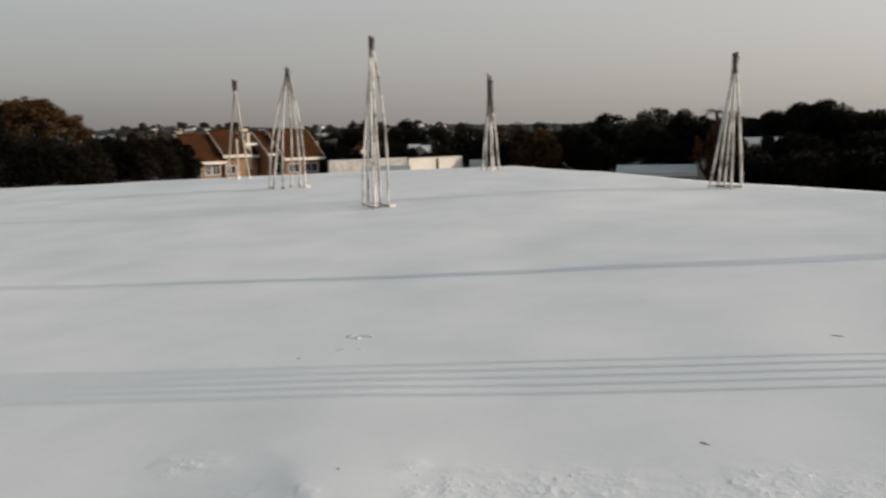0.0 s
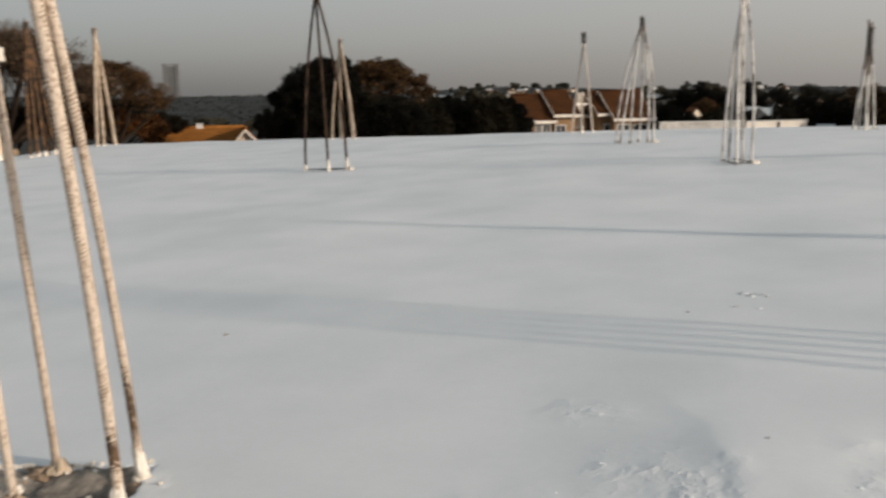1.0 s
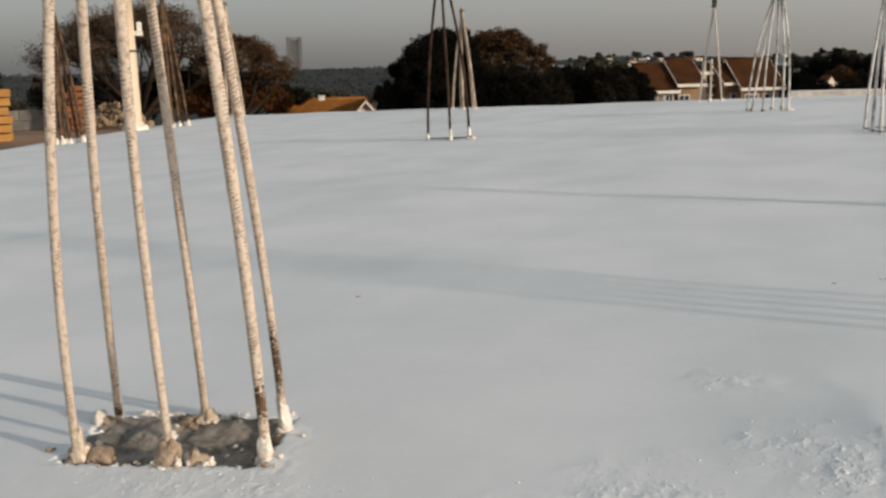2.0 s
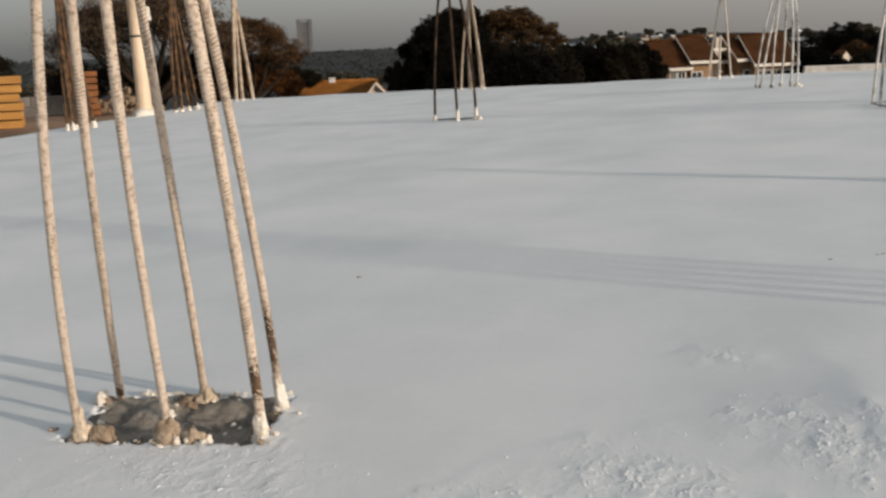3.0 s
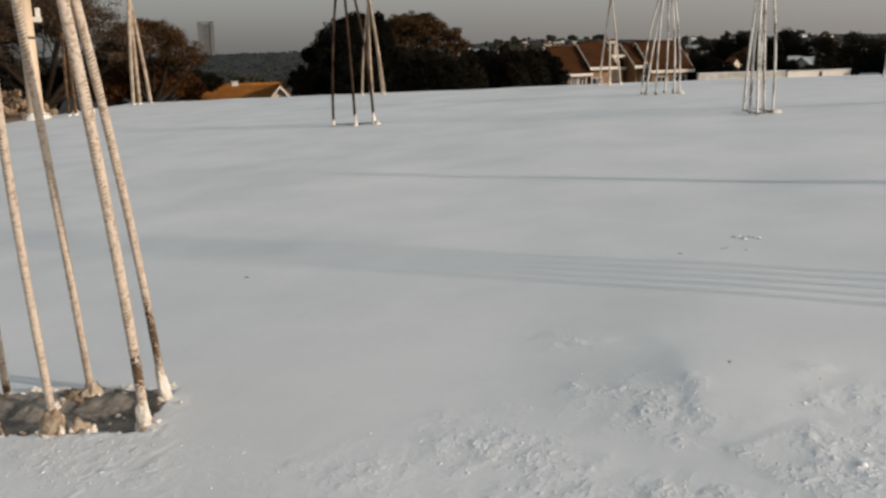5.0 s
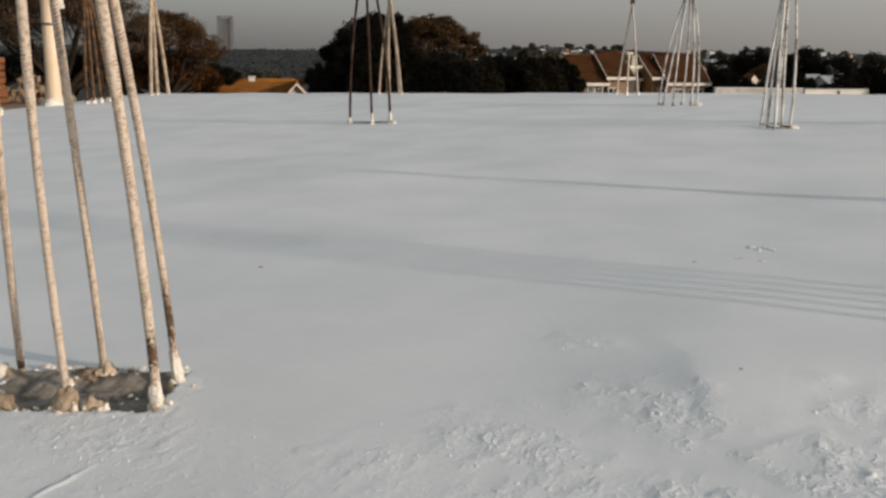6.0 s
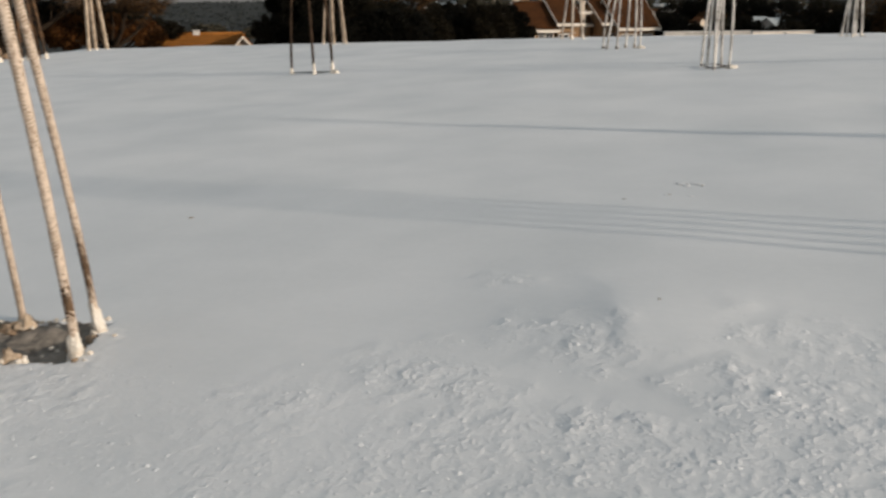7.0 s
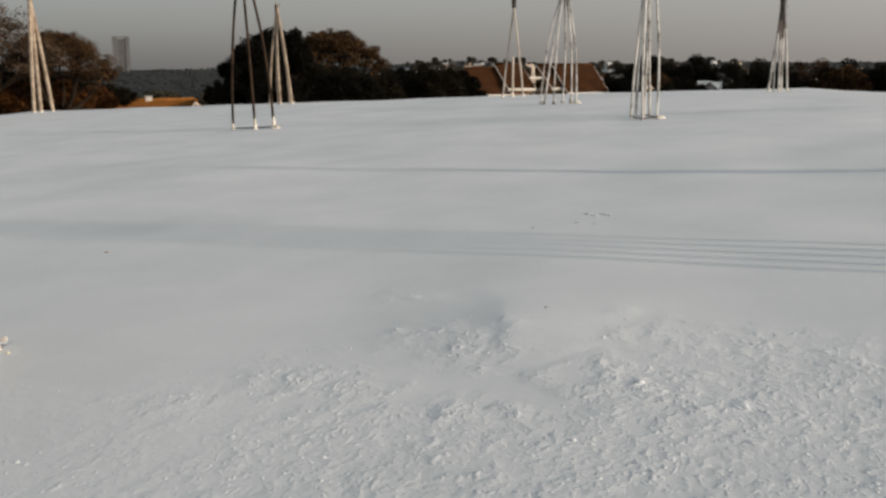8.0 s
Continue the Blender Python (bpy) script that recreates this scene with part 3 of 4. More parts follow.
    z = roof_z(px, py) - stub_depth(u, v) + np.clip(h, -0.010, 0.012) - 0.02 * (1 - stub_hole(px, py))
    verts = np.stack([px.ravel() - origin.x, py.ravel() - origin.y, z.ravel() - origin.z], 1)
    i = (np.arange(ny - 1)[:, None] * nx + np.arange(nx - 1)[None, :]).ravel()
    raw("concrete_stub", verts.tolist(), np.stack([i, i + 1, i + 1 + nx, i + nx], 1).tolist(), STUB, thing, "dirty broken grey concrete in a hollow", smooth=True)
    # broken white rim along the back and crumbs about the edge
    for k, (a, b, w) in enumerate(((-0.62, 1.10, 0.016), (-0.44, 1.13, 0.018), (-0.25, 1.12, 0.014), (0.35, 1.12, 0.012), (0.62, 1.10, 0.012), (0.85, 1.02, 0.010))):
        m = lump(90 + k, w, 0.006, 0.006, 0.6, 2)
        m.transform(Matrix.Translation((a * STUB_ALONG[0] + b * STUB_ACROSS[0], a * STUB_ALONG[1] + b * STUB_ACROSS[1], 0.001)) @ pose(0, 0, 0, 0, 0, 17))
        part("rim_piece", m, PLASTER if k < 3 else STUB, thing, "broken edge of the coating" if k < 3 else "")
    for k in range(44):
        a = random.uniform(-1, 1), random.uniform(-1.1, 1.1)
        if k > 12:
            a = (math.copysign(random.uniform(1.0, 1.22), a[0]), a[1]) if k % 4 == 0 else (a[0] * 1.1, math.copysign(random.uniform(1.0, 1.24), a[1]))
        size = random.uniform(0.003, 0.008) if k < 13 else random.uniform(0.002, 0.006)
        b = lump(100 + k, size, size * random.uniform(0.7, 1.2), size * 0.8, 0.7, 2)
        x, y = a[0] * STUB_ALONG[0] + a[1] * STUB_ACROSS[0], a[0] * STUB_ALONG[1] + a[1] * STUB_ACROSS[1]
        deep = float(stub_depth(np.array(a[0]), np.array(a[1]))) if k < 13 else 0.0
        b.transform(Matrix.Translation((x, y, float(roof_z(origin.x + x, origin.y + y)) - origin.z - deep + 0.002)))
        part("mortar_crumb", b, MORTAR if k % 3 == 1 else PLASTER, thing)


near_cluster()
bar_cluster([(-0.54, 5.93), (-0.49, 5.77), (-0.44, 5.67), (-0.415, 5.85), (-0.365, 5.75), (-0.46, 5.95)], (-0.447, 5.86, 1.185), 0.0085, WHITE_BAR, "pale splashed steel column bars tied at the top", seed=1, belly=0.28, stirrup=True, splash=(-0.345, 5.745))
bar_cluster([(1.71, 5.94), (1.755, 5.90), (1.81, 5.80), (1.89, 5.84), (1.815, 5.96)], (1.84, 5.86, 1.04), 0.0085, WHITE_BAR, "five pale steel column bars tied together at the top", seed=2, stirrup=True)
crossbar(bar_cluster([(0.34, 8.56), (0.38, 8.46), (0.42, 8.39), (0.49, 8.44), (0.45, 8.58)], (0.416, 8.45, 1.03), 0.0095, WHITE_BAR, "pale steel bars tied high near the roof corner", PLASTER, seed=3, spread=0.014, over=0.1, wires=6, bare=0.6), (0.29, 8.44, 0.20), (0.52, 8.42, 0.26), WHITE_BAR)
bar_cluster([(-1.50, 7.74), (-1.455, 7.66), (-1.36, 7.60), (-1.32, 7.76), (-1.23, 7.66), (-1.18, 7.61)], (-1.29, 7.62, 1.13), 0.0085, WHITE_BAR, "six bent pale steel column bars tied at the top", STUB, seed=4, bend=0.016, belly=0.22, footh=0.035, splash=(-1.17, 7.60))
crossbar(bar_cluster([(-2.20, 9.17), (-2.08, 9.10), (-1.98, 9.16), (-2.11, 9.24)], (-2.075, 9.12, 1.13), 0.011, LIME_BAR, "white-splashed steel column bars near the roof edge", PLASTER, seed=5, spread=0.012, over=0.03, wires=3, short=(1, 3), bare=0.9), (-2.18, 9.13, 0.24), (-2.05, 9.11, 0.25), LIME_BAR)
bar_cluster([(-3.48, 6.06), (-3.26, 6.00), (-3.13, 6.04)], (-3.35, 6.06, 1.31), 0.0098, DARK_BAR, "dark rusty steel column bars with whitened feet", PLASTER, seed=6, splash=(-3.11, 6.03), footh=0.07, belly=0.25, stirrup=True)
bar_cluster([(-5.30, 9.96), (-5.20, 9.99), (-5.12, 9.89), (-5.02, 9.95), (-4.92, 9.81)], (-5.14, 9.93, 1.20), 0.016, BUFF_BAR, "five buff-splashed steel bars at the roof edge", PLASTER, seed=7, wires=1)
bar_cluster([(-9.42, 10.62), (-9.46, 10.8), (-9.38, 10.95), (-9.55, 10.9)], (-9.66, 11.0, 1.56), 0.026, BUFF_BAR, "slender buff steel bars by the far roof corner", PLASTER, seed=8)
bar_cluster([(-8.92, 8.88), (-8.80, 9.00), (-8.78, 9.14), (-8.98, 9.05), (-8.86, 8.94), (-8.90, 9.16)], (-8.96, 9.02, 1.48), 0.020, RUST_BAR, "rust-brown steel column bars with whitened feet", PLASTER, seed=9, footh=0.06, wires=8)
bar_cluster([(-8.62, 6.95), (-8.50, 7.03), (-8.40, 7.12), (-8.66, 7.1), (-8.56, 6.98), (-8.52, 7.16)], (-8.72, 7.1, 1.45), 0.020, RUST_BAR, "rust-brown steel column bars with whitened feet", PLASTER, seed=10, footh=0.06, wires=8)
# clusters whose long shadows fall across the roof
bar_cluster([(1.85, 1.722), (1.85, 1.777), (1.86, 1.832), (1.84, 1.887), (1.86, 1.942), (2.0, 1.870)], (1.9, 1.84, 1.75), 0.0075, WHITE_BAR, "tall pale steel column bars tied at the top", PLASTER, seed=11, belly=0.4, bend=0.002)
bar_cluster([(3.05, 2.93), (3.15, 2.90), (3.2, 2.98), (3.1, 3.03)], (3.1, 2.96, 1.205), 0.0115, WHITE_BAR, "pale steel column bars tied at the top", PLASTER, seed=12)


def mortar_or_shade_spot(x, y, s, seed):
    b = lump(seed, s, s * 0.8, s * 0.35, 0.6, 2)
    ob = part("mortar_or_shade_spot", b, MORTAR, smooth=True)
    ob.matrix_basis = Matrix.Translation((x, y, float(roof_z(x, y))))
    return tagged(ob, "small grey-brown spot of dried mortar on the roof", "debris")


mortar_or_shade_spot(-1.415, 1.974, 0.006, 301)


def vent_pipe():
    x, y = -9.27, 8.69
    thing = base_point("vent_pipe", (x, y, float(roof_z(x, y))), "upright cream plastic vent pipe with a dark band", "pipe", turn=42)
    verts, faces = [], []
    n = 20
    for r, z in ((0.092, -0.02), (0.090, 0.9), (0.088, 1.80), (0.095, 1.80), (0.095, 1.84), (0.080, 1.84), (0.080, 1.2)):
        for k in range(n):
            verts.append((r * math.cos(2 * math.pi * k / n), r * math.sin(2 * math.pi * k / n), z))
    for i in range(6):
        for k in range(n):
            a, b = i * n + k, i * n + (k + 1) % n
            faces.append((a, b, b + n, a + n))
    raw("tube", verts, faces, PVC, thing, smooth=True)
    verts, faces = [], []
    tube(verts, faces, [(0, 0, 0.985), (0, 0, 1.015)], [0.094, 0.094], 20)
    raw("band", verts, faces, BAND, thing, "dark strap")
    b = lump(5, 0.17, 0.16, 0.12, 0.4, 3)
    part("plaster_foot", b, PLASTER, thing, "white plaster foot", smooth=True)
    bm = bmesh.new()
    box(bm, 0.08, 0.19, -0.03, 0.03, 1.19, 1.25, 0.008)
    box(bm, 0.12, 0.18, -0.03, 0.03, 1.25, 1.36, 0.008)
    part("clip", bm, PLASTER, thing, "small white bracket")


vent_pipe()


# ---- crumbs on the roof ----
def crumbs(name, label, spots, mat, size):
    verts, faces = [], []
    for cx, cy, r, n in spots:
        for k in range(n):
            a, d = random.uniform(0, 2 * math.pi), r * math.sqrt(random.random())
            x, y = cx + d * math.cos(a), cy + d * math.sin(a)
            s = size * random.uniform(0.4, 1.4)
            z = float(roof_z(x, y) + roof_relief(np.array(x), np.array(y)))
            b = len(verts)
            for j in range(6):
                v = ((1, 0, 0), (-1, 0, 0), (0, 1, 0), (0, -1, 0), (0, 0, 1), (0, 0, -0.6))[j]
                q = Vector(v) * s * random.uniform(0.6, 1.2)
                verts.append((x + q.x, y + q.y, z + 0.15 * s + 0.6 * q.z))
            for f in ((0, 2, 4), (2, 1, 4), (1, 3, 4), (3, 0, 4), (2, 0, 5), (1, 2, 5), (3, 1, 5), (0, 3, 5)):
                faces.append(tuple(b + q for q in f))
    ob = raw(name, verts, faces, mat)
    return tagged(ob, label, "debris", kind="stuff")


def coating_grains(count, seed):
    """Rounded grains of sand and mortar half sunk in the coating, thickest where the screed is rough."""
    rng = np.random.default_rng(seed)
    n = count * 14
    x, y = rng.uniform(-1.5, 0.75, n), rng.uniform(0.5, 1.75, n)
    keep = rng.random(n) < np.minimum(grit(x, y) ** 1.3, 0.9) + 0.001
    x, y = x[keep][:count], y[keep][:count]
    s = rng.uniform(0.0012, 0.0030, len(x)) * (1 + 0.6 * (rng.random(len(x)) > 0.9))
    z = roof_z(x, y) + roof_relief(x, y)
    ring = [(math.cos(a), math.sin(a)) for a in np.arange(6) * math.pi / 3]
    shape = np.array([(c, q, -0.4) for c, q in ring] + [(c * 0.72, q * 0.72, 0.35) for c, q in ring] + [(0, 0, 0.62)]) * (1.25, 1.25, 0.30)
    verts = (shape[None] * s[:, None, None] * rng.uniform(0.75, 1.25, (len(x), 13, 3)) + np.stack([x, y, z], 1)[:, None]).reshape(-1, 3)
    tri = [(k, (k + 1) % 6, 6 + (k + 1) % 6) for k in range(6)] + [(k, 6 + (k + 1) % 6, 6 + k) for k in range(6)] + [(6 + k, 6 + (k + 1) % 6, 12) for k in range(6)]
    faces = (np.array(tri)[None] + 13 * np.arange(len(x))[:, None, None]).reshape(-1, 3)
    ob = raw("coating_grains", verts, faces, ROOF_PAINT, smooth=True)
    return tagged(ob, "white-coated grains of sand and mortar stuck on the roof", "grit", kind="stuff")


coating_grains(2600, 17)


def low_lump(x, y, rx, ry, rz, seed, turn=0, mat=ROOF_PAINT, name="mortar_lump", label="small rounded mortar lump under the white coating"):
    b = lump(seed, rx, ry, rz, 0.45, 2)
    ob = part(name, b, mat, smooth=True)
    ob.matrix_basis = pose(x, y, float(roof_z(x, y) + roof_relief(np.array(x), np.array(y))), 0, 0, turn)
    return tagged(ob, label, "debris", "lumps on the roof" if mat is ROOF_PAINT else "")


for k, (dx, dy, w, h) in enumerate(((-0.028, 0.010, 0.014, 0.0012), (-0.010, -0.012, 0.012, 0.0014), (0.008, 0.008, 0.011, 0.0014), (0.022, -0.006, 0.010, 0.0011), (-0.045, -0.13, 0.008, 0.0007), (0.012, -0.135, 0.008, 0.0008))):
    low_lump(-0.228 + dx, 2.497 + dy, w, w * 1.3, h, 320 + k, 20 * k)
low_lump(0.01, 1.247, 0.007, 0.006, 0.003, 340)
# dark dots that stand in for the shade inside small pits
for k, (dx, dy, w) in enumerate(((-0.012, -0.002, 0.0055), (0.012, 0.004, 0.0065), (0.026, -0.012, 0.004), (-0.040, -0.125, 0.004))):
    low_lump(-0.228 + dx, 2.497 + dy, w, w * 1.4, 0.0016, 350 + k, 30 * k, STUB, "mortar_or_shade_spot", "small dark dot painting the shade of a pit in the roof")
low_lump(-0.179, 1.545, 0.0028, 0.0028, 0.002, 341, 0, STUB, "mortar_or_shade_spot", "small brown grain of mortar on the roof")
low_lump(-0.371, 2.307, 0.005, 0.004, 0.0012, 342, 0, STUB, "mortar_or_shade_spot", "small grey-brown grain of mortar on the roof")
low_lump(0.463, 1.597, 0.011, 0.0026, 0.0014, 343, -55, STUB, "concrete_chip", "small flat grey chip lying on the white roof")
low_lump(0.960, 2.214, 0.015, 0.0024, 0.002, 344, -35, RIB_RUST, "twig", "short dark twig lying on the white roof")
crumbs("mortar_crumbs", "small white mortar crumbs strewn on the roof", [(-0.45, 1.61, 0.06, 14), (-0.235, 2.50, 0.05, 8), (-0.26, 2.36, 0.05, 3),  (-1.41, 1.96, 0.02, 2), (-1.27, 2.63, 0.03, 4), (-0.94, 2.38, 0.03, 4), (-0.93, 1.36, 0.02, 2), (-0.37, 2.27, 0.03, 3), (-0.52, 1.73, 0.02, 2)], ROOF_PAINT, 0.0016)


# ---- land ----
GROUND = -5.2


def at(bearing, distance, z=0.0):
    """A place by its bearing from north (+y), clockwise in degrees."""
    return Vector((distance * math.sin(radians(bearing)), distance * math.cos(radians(bearing)), z))


def land_z(x, y):
    r = np.hypot(x, y)
    valley = -7 * smoothstep(120, 400, r)
    bearing = np.degrees(np.arctan2(x, y))
    swell = 9.0 * np.exp(-((bearing + 16.5) / 6.0) ** 2) + 4.5 * np.exp(-((bearing + 2.5) / 5.0) ** 2)
    hills = (17 + swell + 4.5 * value_noise(x / 260, y / 260, 31) + 2.5 * value_noise(x / 90, y / 90, 32)) * smoothstep(420, 1500, r)
    return GROUND + valley + hills - 14 * smoothstep(1700, 3800, r)


def build_land():
    rs = np.concatenate([[0.0, 8, 16], np.geomspace(25, 4200, 70)])
    n = 180
    verts, faces = [], []
    for r in rs:
        a = 2 * math.pi * np.arange(n) / n
        x, y = r * np.sin(a), r * np.cos(a)
        verts.extend(np.stack([x, y, land_z(x, y)], 1).tolist())
    for i in range(len(rs) - 1):
        for k in range(n):
            a, b = i * n + k, i * n + (k + 1) % n
            faces.append((b, a, a + n, b + n))
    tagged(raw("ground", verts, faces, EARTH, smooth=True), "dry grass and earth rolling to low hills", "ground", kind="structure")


build_land()


# ---- trees ----
def leaf_mesh(blobs, count, size, seed, shell=0.45):
    """Small leaf sprays in and around several ellipsoids and the tufts that stand out of them. blobs: centre, radii."""
    rng = np.random.default_rng(seed)
    if len(blobs) < 40:
        tufts = []
        for c, r in blobs:
            for k in range(9):
                d = rng.normal(size=3) + (0, 0, 0.3)
                d /= np.linalg.norm(d)
                s = rng.uniform(0.2, 0.42)
                tufts.append((tuple(np.array(c) + np.array(r) * d * rng.uniform(0.8, 1.02)), tuple(np.array(r) * s)))
            tufts.append((c, tuple(np.array(r) * 0.9)))
        blobs = tufts
    weight = np.array([b[1][0] * b[1][2] for b in blobs])
    which = rng.choice(len(blobs), count, p=weight / weight.sum())
    c = np.array([b[0] for b in blobs])[which]
    r = np.array([b[1] for b in blobs])[which]
    d = rng.normal(size=(count, 3))
    d /= np.linalg.norm(d, axis=1)[:, None]
    bump = 1 + 0.22 * value_noise(d[:, 0] * 4 + which, d[:, 2] * 4 + d[:, 1] * 3, seed)
    p = c + r * d * (rng.random(count) ** shell * bump)[:, None]
    u = rng.normal(size=(count, 3))
    u /= np.linalg.norm(u, axis=1)[:, None]
    v = np.cross(u, rng.normal(size=(count, 3)))
    v /= np.linalg.norm(v, axis=1)[:, None]
    s = (size * rng.uniform(0.5, 1.4, count))[:, None]
    verts = np.stack([p - u * s, p + v * s * 0.6, p + u * s, p - v * s * 0.6], 1).reshape(-1, 3)
    faces = np.arange(count * 4).reshape(-1, 4)
    return verts, faces


def branch(verts, faces, a, b, r0, r1, rnd, sag=0.15, sides=5):
    a, b = Vector(a), Vector(b)
    k = (b - a).length
    m1 = a.lerp(b, 0.35) + Vector((rnd.uniform(-1, 1), rnd.uniform(-1, 1), rnd.uniform(0, 1))) * k * sag
    m2 = a.lerp(b, 0.7) + Vector((rnd.uniform(-1, 1), rnd.uniform(-1, 1), rnd.uniform(-0.3, 1))) * k * sag
    tube(verts, faces, [a, m1, m2, b], [r0, r0 * 0.7 + r1 * 0.3, r0 * 0.3 + r1 * 0.7, r1], sides, cap=False)
    return [a, m1, m2, b]


def tree(place, blobs, trunk_r, leaf, count, size, label, seed, fork=0.35, twigs=0, group="", shell=0.45):
    """A tree: tapered trunk, limbs to every part of the crown, twigs and leaves. blobs in metres from its foot."""
    rnd = random.Random(seed)
    thing = base_point("tree", place, label, "tree", group)
    verts, faces = [], []
    top_z = max(b[0][2] + b[1][2] for b in blobs)
    crotch = Vector((rnd.uniform(-0.3, 0.3), rnd.uniform(-0.3, 0.3), top_z * fork))
    tube(verts, faces, [(0, 0, -0.3), (0.05, 0, 0.2), crotch * 0.5 + Vector((0.1, 0.05, 0)), crotch], [trunk_r * 1.5, trunk_r * 1.1, trunk_r, trunk_r * 0.85], 8)
    raw("trunk", verts, faces, BARK, thing, smooth=True)
    verts, faces = [], []
    for c, r in blobs:
        c, r = Vector(c), Vector(r)
        limb = branch(verts, faces, crotch * rnd.uniform(0.7, 1.0), c - Vector((0, 0, r.z * 0.3)), trunk_r * 0.6, trunk_r * 0.22, rnd)
        for k in range(7 + twigs):
            d = Vector((rnd.gauss(0, 1), rnd.gauss(0, 1), rnd.gauss(0.4, 0.7))).normalized()
            end = c + Vector((d.x * r.x, d.y * r.y, d.z * r.z)) * rnd.uniform(0.75, 1.02)
            sub = branch(verts, faces, limb[rnd.choice((1, 2, 3))], end, trunk_r * 0.2, 0.012, rnd, 0.12, 4)
            for j in range(3 if twigs else 0):
                e = sub[rnd.choice((1, 2, 3))]
                d2 = (d + Vector((rnd.gauss(0, 0.7), rnd.gauss(0, 0.7), rnd.gauss(0.2, 0.5)))).normalized()
                branch(verts, faces, e, e + d2 * 0.4 * min(r), 0.022, 0.008, rnd, 0.12, 3)
    raw("branching", verts, faces, BARK, thing, smooth=True)
    verts, faces = leaf_mesh(blobs, count, size, seed, shell)
    raw("crown", verts, faces, leaf, thing)
    return thing


def blob(bearing, elevation, distance, origin, half_wide, half_high, deep):
    """A part of a crown, by its bearing and elevation from the roof, relative to the tree's foot."""
    p = at(bearing, distance, 0.55 + distance * math.tan(radians(elevation))) - origin
    k = distance * math.pi / 180
    return (tuple(p), (half_wide * k, deep, half_high * k))


def seen_tree(bearing, distance, crowns, **kw):
    o = at(bearing, distance, GROUND)
    return tree(o, [blob(b, e, distance + dd, o, hw, hh, hw * distance * math.pi / 180) for b, e, hw, hh, dd in crowns], **kw)


def spreading_tree(bearing, distance, half_wide, top, edge, trunk_r, leaf, leaves, size, label, seed, limbs=9, deep=1.0, low=0.3):
    """A wide, flat-topped tree: limbs that fork low and fan out, twigs, and a thin layer of small leaves at their ends.
    half_wide, top and edge: the crown's half width and the heights of its middle and its rim, in degrees seen from the roof."""
    rnd = random.Random(seed)
    rng = np.random.default_rng(seed)
    o = at(bearing, distance, GROUND)
    wide = half_wide * distance * math.pi / 180
    rise = lambda e: 0.55 + distance * math.tan(radians(e)) - GROUND  # noqa: E731
    thing = base_point("tree", o, label, "tree")
    fork = Vector((0, 0, rise(top) * low))
    verts, faces = [], []
    tube(verts, faces, [(0, 0, -0.3), (0.08, 0, 0.3), fork * 0.6 + Vector((0.1, 0.06, 0)), fork], [trunk_r * 1.5, trunk_r * 1.1, trunk_r, trunk_r * 0.9], 8)
    raw("trunk", verts, faces, BARK, thing, smooth=True)

    def dome(angle, r):
        z = rise(top) + (rise(edge) - rise(top)) * r ** 2.2 + 0.16 * wide * 0.35 * noise.noise(Vector((3 * r * math.cos(angle), 3 * r * math.sin(angle), seed)))
        return Vector((wide * r * math.cos(angle), wide * deep * r * math.sin(angle), z))

    verts, faces, ends = [], [], []
    for k in range(limbs):
        angle = 2 * math.pi * (k + rnd.uniform(-0.3, 0.3)) / limbs
        r = 0.35 if k % 3 == 0 else rnd.uniform(0.6, 0.85)
        tip = dome(angle, r) - Vector((0, 0, 0.05 * wide))
        out = Vector((math.cos(angle), math.sin(angle), 0)) * wide * 0.12
        m1 = fork.lerp(tip, 0.33) + out + Vector((rnd.uniform(-1, 1), rnd.uniform(-1, 1), 0)) * wide * 0.05
        m2 = fork.lerp(tip, 0.68) + out * 0.8 + Vector((rnd.uniform(-1, 1), rnd.uniform(-1, 1), rnd.uniform(-0.5, 0.5))) * wide * 0.05
        tube(verts, faces, [fork * rnd.uniform(0.75, 1.0), m1, m2, tip], [trunk_r * 0.62, trunk_r * 0.42, trunk_r * 0.27, trunk_r * 0.12], 6, cap=False)
        for q in range(9):
            start = (m1, m2, m2, tip, tip)[rnd.randrange(5)]
            end = dome(angle + rnd.gauss(0, 0.42), min(1.0, abs(r + rnd.gauss(0, 0.2)))) - Vector((0, 0, rnd.uniform(0, 0.10) * wide))
            sub = branch(verts, faces, start, end, trunk_r * 0.17, 0.022, rnd, 0.10, 4)
            ends.append(end)
            for w in range(6):
                e = sub[rnd.choice((1, 2, 2, 3, 3))]
                d = Vector((rnd.gauss(0, 1), rnd.gauss(0, 1), rnd.gauss(0.5, 0.5))).normalized() * wide * rnd.uniform(0.07, 0.15)
                branch(verts, faces, e, e + d, 0.026, 0.009, rnd, 0.14, 3)
                ends.append(e + d)
    raw("branching", verts, faces, BARK, thing, smooth=True)
    c = np.array(ends)[rng.integers(0, len(ends), leaves)]
    p = c + rng.normal(size=(leaves, 3)) * (0.040 * wide, 0.040 * wide, 0.022 * wide)
    u = rng.normal(size=(leaves, 3))
    u /= np.linalg.norm(u, axis=1)[:, None]
    v = np.cross(u, rng.normal(size=(leaves, 3)))
    v /= np.linalg.norm(v, axis=1)[:, None]
    k = (size * rng.uniform(0.5, 1.4, leaves))[:, None]
    raw("crown", np.stack([p - u * k, p + v * k * 0.6, p + u * k, p - v * k * 0.6], 1).reshape(-1, 3), np.arange(leaves * 4).reshape(-1, 4), leaf, thing)
    return thing


